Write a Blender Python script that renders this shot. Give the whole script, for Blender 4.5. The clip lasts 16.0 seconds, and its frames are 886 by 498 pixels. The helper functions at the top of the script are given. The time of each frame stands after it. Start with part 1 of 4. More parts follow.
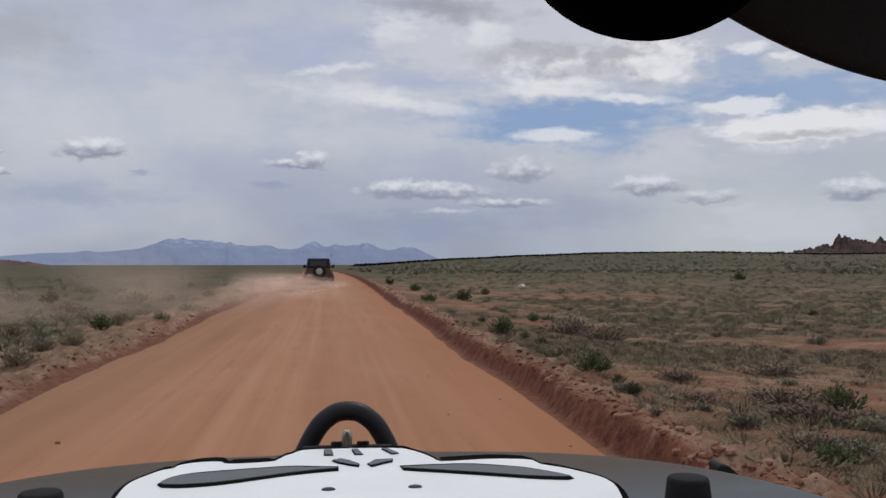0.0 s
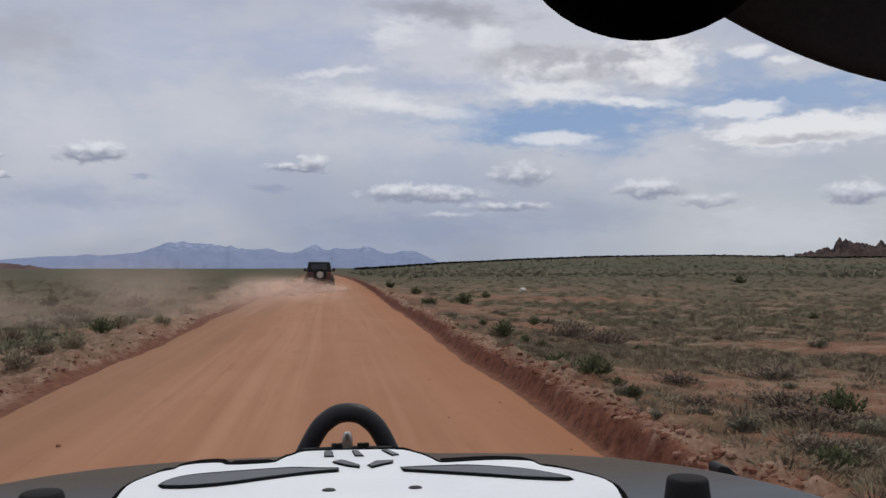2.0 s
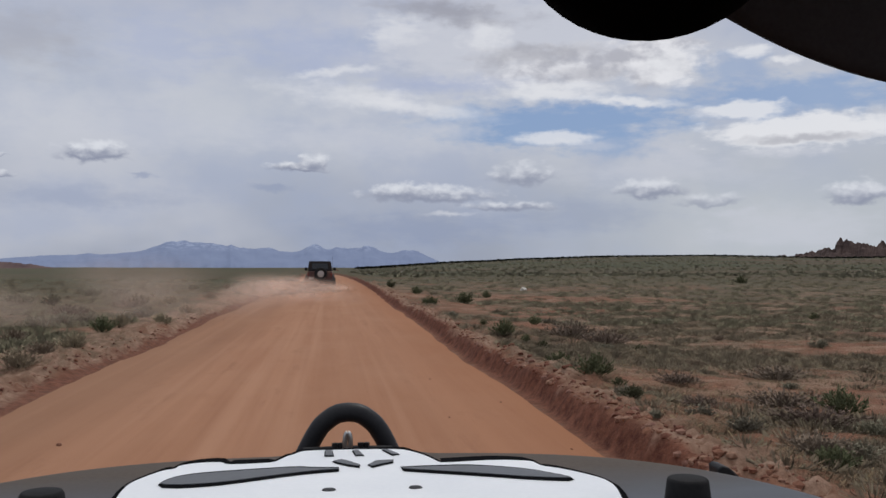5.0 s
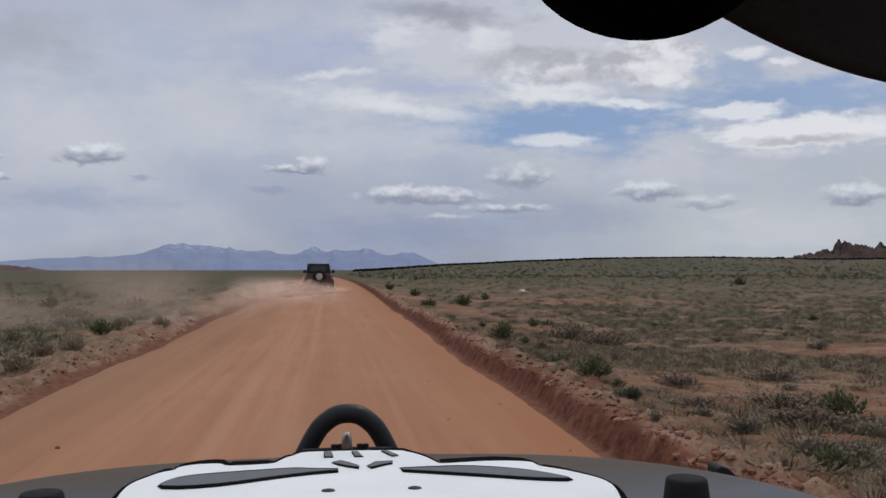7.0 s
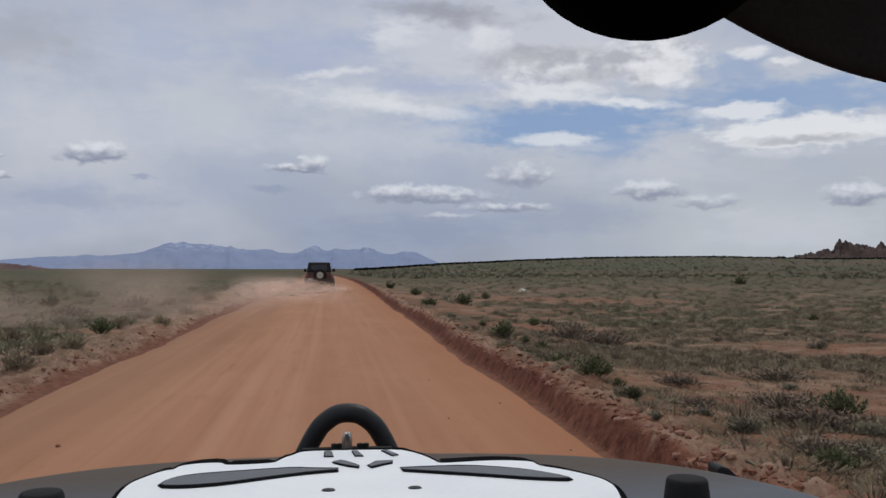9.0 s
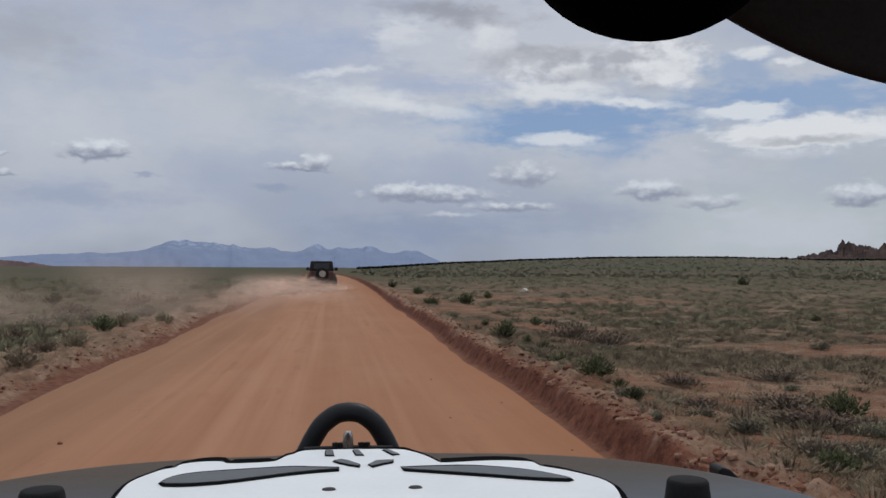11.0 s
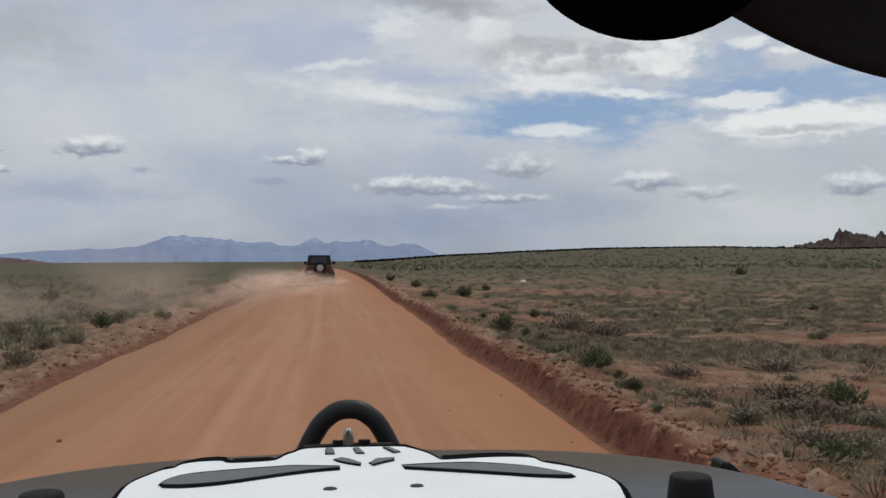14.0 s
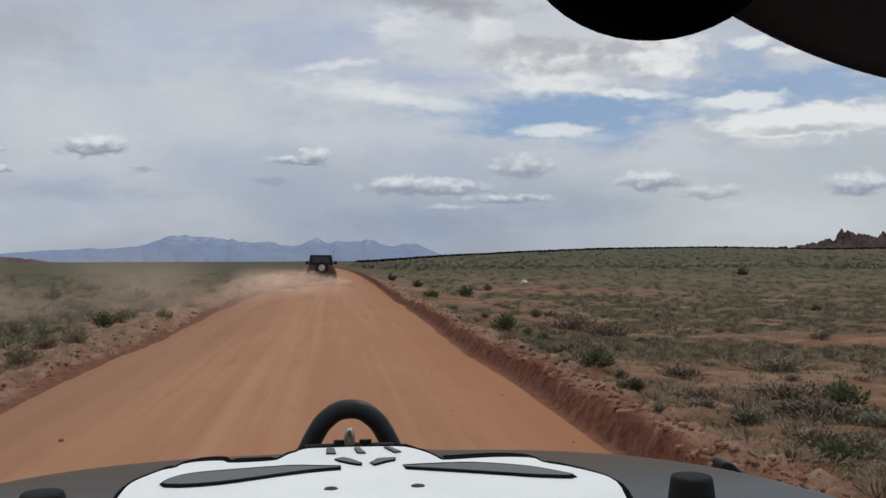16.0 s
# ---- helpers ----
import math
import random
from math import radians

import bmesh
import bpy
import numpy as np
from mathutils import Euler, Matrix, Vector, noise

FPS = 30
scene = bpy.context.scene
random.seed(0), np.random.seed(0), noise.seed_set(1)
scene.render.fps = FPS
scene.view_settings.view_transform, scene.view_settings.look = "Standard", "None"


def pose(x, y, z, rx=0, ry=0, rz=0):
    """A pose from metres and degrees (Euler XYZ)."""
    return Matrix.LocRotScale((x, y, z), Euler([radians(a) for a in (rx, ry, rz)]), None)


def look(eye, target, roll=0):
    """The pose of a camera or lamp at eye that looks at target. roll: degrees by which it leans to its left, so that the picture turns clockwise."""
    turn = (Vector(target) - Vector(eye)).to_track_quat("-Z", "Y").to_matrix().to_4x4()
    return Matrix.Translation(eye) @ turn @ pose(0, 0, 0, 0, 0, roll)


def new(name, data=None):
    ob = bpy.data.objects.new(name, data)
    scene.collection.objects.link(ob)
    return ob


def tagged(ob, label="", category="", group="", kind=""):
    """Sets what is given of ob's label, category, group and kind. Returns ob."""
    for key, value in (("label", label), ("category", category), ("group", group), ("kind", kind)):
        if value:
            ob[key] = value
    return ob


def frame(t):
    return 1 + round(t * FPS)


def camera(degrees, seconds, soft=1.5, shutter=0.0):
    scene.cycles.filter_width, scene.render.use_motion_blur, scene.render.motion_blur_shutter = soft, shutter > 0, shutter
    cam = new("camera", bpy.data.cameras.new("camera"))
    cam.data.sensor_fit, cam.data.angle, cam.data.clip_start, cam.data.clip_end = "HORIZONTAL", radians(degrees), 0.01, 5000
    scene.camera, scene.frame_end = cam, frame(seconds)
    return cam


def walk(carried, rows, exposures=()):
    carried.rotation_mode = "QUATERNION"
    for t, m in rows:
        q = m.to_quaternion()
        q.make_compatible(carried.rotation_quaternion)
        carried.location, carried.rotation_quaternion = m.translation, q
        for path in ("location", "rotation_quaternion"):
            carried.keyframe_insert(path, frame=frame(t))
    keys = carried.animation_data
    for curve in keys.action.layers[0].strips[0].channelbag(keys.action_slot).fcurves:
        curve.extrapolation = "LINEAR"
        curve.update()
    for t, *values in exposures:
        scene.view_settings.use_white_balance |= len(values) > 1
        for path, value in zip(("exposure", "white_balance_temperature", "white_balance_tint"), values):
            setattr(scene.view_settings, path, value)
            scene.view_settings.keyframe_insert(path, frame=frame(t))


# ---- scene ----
from mathutils.geometry import delaunay_2d_cdt

# ---- the walk: a camera behind the windscreen of an off-road vehicle ----
cam = camera(52.0, 16.0, soft=1.5)
EYE = (0.0, 0.0, 1.65)
AHEAD = (91.18, -7.0)   # tilt and turn of the camera at rest, in degrees

# seconds, then how far the vehicle turns, tips and leans from rest, in degrees
SWAY = [
    (0.0, -0.04, -0.2, 0.0), (0.5, -0.14, -0.15, 0.03), (1.0, 0.18, -0.31, 0.06), (1.5, 0.11, -0.15, 0.12), (2.0, 0.0, 0.02, 0.0),
    (2.5, 0.07, -0.2, -0.06), (3.0, -0.21, -0.09, -0.06), (3.5, 0.11, -0.2, 0.0), (4.8, 0.06, -0.04, -0.1), (6.0, 0.0, 0.13, -0.2),
    (6.5, -0.04, 0.18, -0.3), (7.0, -0.04, 0.13, 0.0), (7.5, -0.14, -0.04, 0.18), (8.0, -0.11, 0.02, 0.03), (8.5, -0.11, 0.02, -0.03),
    (9.0, 0.0, 0.07, -0.09), (10.2, 0.1, 0.04, -0.28), (11.5, 0.21, 0.02, -0.48), (12.0, 0.21, 0.13, -0.65), (12.5, 0.29, -0.09, -0.36),
    (13.0, 0.07, -0.2, -0.24), (13.5, 0.0, -0.25, 0.03), (14.0, 0.0, -0.45, 0.24), (14.5, 0.0, -0.45, -0.06), (15.0, 0.07, -0.45, -0.03),
    (15.5, 0.0, -0.45, 0.03), (16.0, 0.11, -0.45, 0.18),
]
walk(cam, [(t, pose(EYE[0] + 0.010 * turn, EYE[1] - 0.025 * tip, EYE[2] - 0.019 * tip, AHEAD[0] + tip, lean, AHEAD[1] + turn))
           for t, turn, tip, lean in SWAY], exposures=[(0.0, -0.02, 6500, 10), (3.5, 0.0, 6480, 10), (7.5, -0.04, 6420, 10), (9.0, -0.04, 6420, 9),
           (11.5, -0.10, 6340, 7), (12.5, -0.10, 6520, 6), (13.0, -0.06, 6560, 6), (13.5, 0.05, 6600, 5), (16.0, 0.03, 6580, 5)])


# ---- sky, sun ----
def srgb(r, g, b):
    """A linear colour from a display colour of 0 to 255."""
    return tuple((c / 255 / 12.92 if c < 11 else ((c / 255 + 0.055) / 1.055) ** 2.4) for c in (r, g, b)) + (1.0,)


world = bpy.data.worlds.new("sky")
scene.world = world
world.use_nodes = True
wt = world.node_tree
wt.nodes.clear()


def wnode(kind, **values):
    n = wt.nodes.new(kind)
    for key, value in values.items():
        if key == "operation":
            n.operation = value
    return n


def wmath(op, a, b=None, c=None):
    n = wnode("ShaderNodeMath", operation=op)
    for i, v in enumerate((a, b, c)):
        if v is None:
            continue
        if isinstance(v, (int, float)):
            n.inputs[i].default_value = v
        else:
            wt.links.new(v, n.inputs[i])
    return n.outputs[0]


def wmix(fac, a, b):
    n = wt.nodes.new("ShaderNodeMix")
    n.data_type = "RGBA"
    for i, v in ((0, fac), (6, a), (7, b)):
        if isinstance(v, (float, tuple)):
            n.inputs[i].default_value = v
        else:
            wt.links.new(v, n.inputs[i])
    return n.outputs[2]


def wramp(value, lo, hi, to_lo=0.0, to_hi=1.0):
    n = wt.nodes.new("ShaderNodeMapRange")
    n.interpolation_type = "SMOOTHSTEP"
    wt.links.new(value, n.inputs[0])
    for i, v in zip((1, 2, 3, 4), (lo, hi, to_lo, to_hi)):
        n.inputs[i].default_value = v
    return n.outputs[0]


def wnoise(vector, scale, detail, rough=0.55):
    n = wt.nodes.new("ShaderNodeTexNoise")
    n.inputs["Scale"].default_value, n.inputs["Detail"].default_value, n.inputs["Roughness"].default_value = scale, detail, rough
    wt.links.new(vector, n.inputs["Vector"])
    return n


SUN_HEIGHT, SUN_BEARING = 58, 40
blue = wt.nodes.new("ShaderNodeTexSky")
blue.sky_type, blue.sun_disc = "NISHITA", False
blue.sun_elevation, blue.sun_rotation = radians(SUN_HEIGHT), radians(SUN_BEARING)
blue.air_density, blue.dust_density = 1.0, 1.6
blue_scale = wt.nodes.new("ShaderNodeVectorMath")
blue_scale.operation = "SCALE"
blue_scale.inputs["Scale"].default_value = 0.075
wt.links.new(blue.outputs[0], blue_scale.inputs[0])

where = wt.nodes.new("ShaderNodeTexCoord").outputs["Generated"]
axes = wt.nodes.new("ShaderNodeSeparateXYZ")
wt.links.new(where, axes.inputs[0])
azimuth = wmath("MULTIPLY", wmath("ARCTAN2", axes.outputs[0], axes.outputs[1]), 57.2958)
height = wmath("MULTIPLY", wmath("ARCSINE", axes.outputs[2]), 57.2958)
flat = wt.nodes.new("ShaderNodeCombineXYZ")
wt.links.new(azimuth, flat.inputs[0])
wt.links.new(wmath("MULTIPLY", height, 1.6), flat.inputs[1])
broad = wnoise(flat.outputs[0], 0.16, 5.0)
fine = wnoise(flat.outputs[0], 0.75, 5.0, 0.52)
veil = wnoise(flat.outputs[0], 0.06, 4.0, 0.5)
billow = wnoise(flat.outputs[0], 1.1, 2.0, 0.5)
long_flat = wt.nodes.new("ShaderNodeVectorMath")
long_flat.operation = "MULTIPLY"
long_flat.inputs[1].default_value = (0.45, 1.0, 1.0)
wt.links.new(flat.outputs[0], long_flat.inputs[0])
ragged = wmath("SUBTRACT", wnoise(long_flat.outputs[0], 0.9, 7.0, 0.62).outputs[0], 0.5)
knobs = wmath("SUBTRACT", wnoise(flat.outputs[0], 1.05, 4.0, 0.5).outputs[0], 0.5)


def off(n, channel, amount):
    s = wt.nodes.new("ShaderNodeSeparateColor")
    wt.links.new(n.outputs["Color"], s.inputs[0])
    return wmath("MULTIPLY", wmath("SUBTRACT", s.outputs[channel], 0.5), amount)


# bearings pushed about by noise, so that every cloud has a torn edge
az_w = wmath("ADD", wmath("ADD", azimuth, off(broad, 0, 3.2)), wmath("ADD", off(fine, 0, 3.4), off(billow, 0, 1.3)))
el_w = wmath("ADD", wmath("ADD", height, off(broad, 1, 0.9)), wmath("ADD", off(fine, 1, 1.2), off(billow, 1, 0.55)))
az_s = wmath("ADD", azimuth, wmath("ADD", off(fine, 0, 1.6), off(billow, 0, 1.0)))
el_s = wmath("ADD", height, wmath("ADD", off(fine, 1, 0.5), off(billow, 1, 0.55)))

# the even layer: grey-lilac low down, brighter overhead
sky = wmix(wramp(height, 0.0, 4.0), srgb(151, 158, 174), srgb(163, 170, 186))
sky = wmix(wramp(height, 4.0, 9.0), sky, srgb(190, 195, 205))
sky = wmix(wramp(height, 9.0, 18.0), sky, srgb(178, 183, 199))
sky = wmix(wmath("MULTIPLY", wramp(veil.outputs[0], 0.38, 0.66), 0.55), sky, srgb(202, 204, 212))
sky = wmix(wmath("MULTIPLY", wramp(broad.outputs[0], 0.35, 0.62, 1.0, 0.0), 0.45), sky, srgb(160, 171, 196))

sky = wmix(wmath("MULTIPLY", wramp(azimuth, 6.0, 28.0), wramp(height, 3.0, 9.0, 0.65, 0.0)), sky, srgb(192, 197, 200))


def spot(az, el, wide, high, colour, amount=1.0, core=0.55, tilt=0.0):
    """A patch of cloud, or of blue between clouds, at that bearing and height in degrees; tilt lowers its far end."""
    global sky
    small = high < 0.7
    across = wmath("SUBTRACT", az_s if small else az_w, az)
    up = wmath("ADD", wmath("SUBTRACT", el_s if small else el_w, el), wmath("MULTIPLY", across, tilt))
    da, de = wmath("DIVIDE", across, wide), wmath("DIVIDE", up, high)
    far = wmath("ADD", wmath("SQRT", wmath("ADD", wmath("MULTIPLY", da, da), wmath("MULTIPLY", de, de))), wmath("MULTIPLY", ragged, 1.3))
    sky = wmix(wmath("MULTIPLY", wramp(far, core, 1.15, 1.0, 0.0), amount), sky, colour)


def cumulus(az, el, wide, high, amount=1.0):
    """A small heap cloud with a white top and a flat grey base."""
    global sky
    da = wmath("DIVIDE", wmath("SUBTRACT", az_s, az), wide)
    de = wmath("DIVIDE", wmath("SUBTRACT", el_s, el), high)
    low = wmath("MULTIPLY", wmath("MINIMUM", de, 0.0), 2.0)
    up = wmath("MAXIMUM", de, 0.0)
    far = wmath("SQRT", wmath("ADD", wmath("MULTIPLY", da, da), wmath("ADD", wmath("MULTIPLY", up, up), wmath("MULTIPLY", low, low))))
    far = wmath("ADD", far, wmath("MULTIPLY", knobs, 1.4))
    lit = wramp(wmath("SUBTRACT", de, wmath("MULTIPLY", knobs, 1.5)), -0.35, 0.80)
    colour = wmix(lit, srgb(141, 147, 166), srgb(216, 219, 226))
    sky = wmix(wmath("MULTIPLY", wramp(far, 0.5, 1.25, 1.0, 0.0), amount), sky, colour)


GAP = wmix(0.7, blue_scale.outputs[0], srgb(128, 156, 200))
lumps = wnoise(flat.outputs[0], 0.42, 5.0, 0.55)
HEAP = wmix(wramp(lumps.outputs[0], 0.38, 0.60), srgb(178, 179, 188), srgb(228, 228, 232))
WHITE, PALE, LILAC, SLATE = srgb(226, 227, 231), srgb(198, 201, 211), srgb(166, 177, 206), srgb(143, 154, 180)
ASH, DUSK = srgb(166, 167, 176), srgb(144, 145, 157)
spot(-10.07, 8.26, 11.01, 1.61, PALE, 0.45, 0.1)
spot(1.58, 7.90, 9.82, 1.19, PALE, 0.4, 0.1)
spot(-14.81, 4.09, 7.07, 0.86, SLATE, 0.4, 0.1)
spot(5.14, 2.44, 8.14, 1.28, SLATE, 0.65, 0.1)
spot(15.77, 3.29, 5.90, 1.20, SLATE, 0.4, 0.1)
spot(28.33, 2.27, 6.78, 1.52, PALE, 0.6, 0.1)
spot(20.58, 5.82, 7.71, 1.24, PALE, 0.5, 0.1)
spot(-10.10, 13.39, 3.92, 2.92, LILAC, 0.5, 0.1)
spot(-1.25, 13.51, 6.64, 2.08, LILAC, 0.6, 0.1)
spot(-18.19, 13.01, 4.40, 2.16, ASH, 0.55, 0.1)
spot(-15.77, 9.75, 6.08, 0.96, PALE, 0.3, 0.1)
spot(7.28, 11.52, 6.76, 0.83, LILAC, 0.7, 0.1, 0.0)
spot(14.39, 9.01, 10.09, 1.59, GAP, 1.0, 0.4)
spot(17.35, 7.63, 3.28, 1.18, GAP, 0.75, 0.1)
spot(27.76, 10.03, 8.09, 1.49, GAP, 0.85, 0.35)
spot(24.91, 11.85, 2.91, 1.11, GAP, 0.55, 0.2)
spot(1.57, 13.92, 2.48, 0.88, GAP, 0.2, 0.0)
spot(1.58, 10.68, 6.71, 1.03, WHITE, 0.6, 0.0, 0.1)
spot(5.85, 9.92, 5.34, 0.56, WHITE, 0.6, 0.0, 0.14)
spot(0.16, 12.12, 3.52, 0.31, WHITE, 0.6, 0.1, -0.14)
spot(7.28, 8.74, 3.21, 0.70, PALE, 0.6, 0.1)
spot(11.92, 14.26, 10.88, 3.09, PALE, 0.9, 0.45)
spot(5.85, 13.80, 3.93, 1.69, PALE, 0.8, 0.2)
spot(14.40, 12.51, 5.96, 1.63, HEAP, 0.8, 0.3)
spot(20.10, 12.69, 3.56, 1.93, HEAP, 0.95, 0.5)
spot(12.99, 13.23, 4.59, 0.88, ASH, 0.7, 0.1, -0.05)
spot(16.49, 11.94, 3.47, 0.61, ASH, 0.55, 0.1)
spot(9.79, 14.47, 1.96, 1.35, WHITE, 0.65, 0.1)
spot(7.28, 15.86, 5.71, 0.93, DUSK, 0.7, 0.1, 0.1)
spot(3.71, 14.63, 2.14, 1.21, WHITE, 0.45, 0.1)
spot(20.95, 12.25, 2.02, 1.13, WHITE, 0.8, 0.2)
spot(13.86, 10.89, 4.22, 0.76, WHITE, 0.8, 0.2)
spot(18.22, 10.21, 3.95, 0.31, WHITE, 0.85, 0.2, 0.09)
spot(25.72, 12.80, 1.35, 0.52, WHITE, 0.85, 0.3)
spot(27.62, 12.14, 1.06, 0.26, WHITE, 0.8, 0.3)
spot(21.76, 6.89, 2.33, 1.02, PALE, 0.5, 0.1)
spot(14.03, 8.12, 2.74, 0.52, WHITE, 0.75, 0.45)
spot(16.48, 7.58, 1.74, 0.35, PALE, 0.5, 0.2)
spot(25.15, 9.43, 3.38, 0.56, WHITE, 0.85, 0.5)
spot(28.68, 8.06, 6.00, 1.11, WHITE, 0.95, 0.6)
spot(28.68, 7.54, 4.31, 0.36, ASH, 0.7, 0.2)
spot(32.57, 8.33, 1.74, 0.63, WHITE, 0.7, 0.3)
spot(27.74, 6.86, 3.43, 0.40, PALE, 0.6, 0.2)
cumulus(-14.27, 6.58, 1.93, 0.76, 1.0)
cumulus(-13.11, 6.76, 0.95, 0.60, 0.9)
cumulus(-2.10, 6.13, 1.81, 0.49, 1.0)
cumulus(-1.23, 6.42, 0.91, 0.70, 0.95)
cumulus(6.14, 4.47, 4.10, 0.78, 0.9)
cumulus(4.14, 4.64, 1.96, 0.64, 0.7)
cumulus(11.02, 3.78, 2.48, 0.46, 0.8)
cumulus(11.98, 5.69, 2.05, 0.99, 0.75)
cumulus(19.90, 4.67, 2.10, 0.83, 0.85)
cumulus(23.40, 3.98, 1.90, 0.61, 0.6)
cumulus(31.52, 4.16, 1.83, 1.03, 0.9)
cumulus(-19.29, 5.19, 0.98, 0.38, 1.0)
cumulus(-19.15, 6.28, 0.75, 0.16, 0.6)
spot(-3.83, 4.91, 1.65, 0.28, SLATE, 0.6, 0.2)
spot(-11.29, 5.49, 1.03, 0.17, SLATE, 0.6, 0.2)
spot(7.28, 3.33, 2.14, 0.21, WHITE, 0.45, 0.1)
spot(24.54, 3.34, 2.27, 0.27, PALE, 0.5, 0.1)
# away to the sides, behind and overhead the cloud goes on, brighter near the sun
sky = wmix(wramp(height, 19.0, 45.0), sky, wmix(wramp(broad.outputs[0], 0.35, 0.65), (0.62, 0.65, 0.72, 1.0), (0.95, 0.96, 0.98, 1.0)))
ground_glow = wmix(wramp(height, -4.0, -0.3), (0.16, 0.10, 0.07, 1.0), sky)
back = wt.nodes.new("ShaderNodeBackground")
wt.links.new(ground_glow, back.inputs[0])
back.inputs[1].default_value = 1.0
wt.links.new(back.outputs[0], wt.nodes.new("ShaderNodeOutputWorld").inputs[0])

sun = new("sun", bpy.data.lights.new("sun", "SUN"))
sun.data.energy, sun.data.angle, sun.data.color = 0.85, radians(11), (1.0, 0.95, 0.88)
sun.matrix_world = look((0, 0, 60), (-math.sin(radians(SUN_BEARING)) * 60 / math.tan(radians(SUN_HEIGHT)),
                                     -math.cos(radians(SUN_BEARING)) * 60 / math.tan(radians(SUN_HEIGHT)), 0))


# ---- materials ----
def nodes_of(name):
    m = bpy.data.materials.new(name)
    m.use_nodes = True
    t = m.node_tree
    return m, t, t.nodes["Principled BSDF"]


def noise_node(t, coord, scale, detail=5.0, rough=0.6, stretch=None):
    n = t.nodes.new("ShaderNodeTexNoise")
    n.inputs["Scale"].default_value, n.inputs["Detail"].default_value, n.inputs["Roughness"].default_value = scale, detail, rough
    if stretch:
        s = t.nodes.new("ShaderNodeMapping")
        s.inputs["Scale"].default_value = stretch
        t.links.new(coord, s.inputs["Vector"])
        coord = s.outputs[0]
    t.links.new(coord, n.inputs["Vector"])
    return n.outputs[0]


def ramp_node(t, value, lo, hi, to_lo=0.0, to_hi=1.0):
    n = t.nodes.new("ShaderNodeMapRange")
    t.links.new(value, n.inputs[0])
    for i, v in zip((1, 2, 3, 4), (lo, hi, to_lo, to_hi)):
        n.inputs[i].default_value = v
    return n.outputs[0]


def mix_node(t, fac, a, b, blend="MIX"):
    n = t.nodes.new("ShaderNodeMix")
    n.data_type, n.blend_type = "RGBA", blend
    for i, v in ((0, fac), (6, a), (7, b)):
        if isinstance(v, float):
            n.inputs[i].default_value = v
        elif isinstance(v, tuple):
            n.inputs[i].default_value = (*v[:3], 1.0)
        else:
            t.links.new(v, n.inputs[i])
    return n.outputs[2]


def math_node(t, op, a, b):
    n = t.nodes.new("ShaderNodeMath")
    n.operation = op
    for i, v in enumerate((a, b)):
        if isinstance(v, (int, float)):
            n.inputs[i].default_value = v
        else:
            t.links.new(v, n.inputs[i])
    return n.outputs[0]


def bump_node(t, p, value, strength, distance):
    b = t.nodes.new("ShaderNodeBump")
    b.inputs["Strength"].default_value, b.inputs["Distance"].default_value = strength, distance
    t.links.new(value, b.inputs["Height"])
    t.links.new(b.outputs[0], p.inputs["Normal"])


def surface(name, low, high, rough=0.85, scale=3.0, fine_scale=40.0, bump=0.3, depth=0.01, metal=0.0, gloss=0.5, vary=0.0, islands=False, dust=0.0, soft=0.0):
    """A worn surface: two colours mixed at two scales, with fine relief."""
    m, t, p = nodes_of(name)
    co = t.nodes.new("ShaderNodeTexCoord").outputs["Object"]
    big, small = noise_node(t, co, scale), noise_node(t, co, fine_scale, 4.0)
    colour = mix_node(t, ramp_node(t, math_node(t, "ADD", math_node(t, "MULTIPLY", big, 0.6), math_node(t, "MULTIPLY", small, 0.4)), 0.35, 0.65), low, high)
    if vary:
        source = t.nodes.new("ShaderNodeNewGeometry").outputs["Random Per Island"] if islands else t.nodes.new("ShaderNodeObjectInfo").outputs["Random"]
        hsv = t.nodes.new("ShaderNodeHueSaturation")
        t.links.new(ramp_node(t, source, 0, 1, 1 - vary, 1 + vary), hsv.inputs["Value"])
        t.links.new(ramp_node(t, source, 0, 1, 0.5 - 0.06 * vary, 0.5 + 0.06 * vary), hsv.inputs["Hue"])
        t.links.new(colour, hsv.inputs["Color"])
        colour = hsv.outputs[0]
    if dust:
        colour = mix_node(t, ramp_node(t, noise_node(t, co, 2.2), 0.35, 0.75, 0.15 * dust, dust), colour, (0.33, 0.19, 0.12))
    t.links.new(colour, p.inputs["Base Color"])
    p.inputs["Metallic"].default_value = metal
    p.inputs["Specular IOR Level"].default_value = gloss
    t.links.new(ramp_node(t, big, 0.3, 0.7, max(0.05, rough - 0.08), min(1.0, rough + 0.08)), p.inputs["Roughness"])
    if bump:
        bump_node(t, p, small, bump, depth)
    if soft:
        # thin leaves scatter light through the whole tuft: their shading leans towards the sky
        lean, unit = t.nodes.new("ShaderNodeVectorMath"), t.nodes.new("ShaderNodeVectorMath")
        lean.operation, unit.operation = "MULTIPLY_ADD", "NORMALIZE"
        t.links.new(t.nodes.new("ShaderNodeNewGeometry").outputs["Normal"], lean.inputs[0])
        lean.inputs[1].default_value, lean.inputs[2].default_value = (1 - soft,) * 3, (0, 0, soft)
        t.links.new(lean.outputs[0], unit.inputs[0])
        t.links.new(unit.outputs[0], p.inputs["Normal"])
    return m


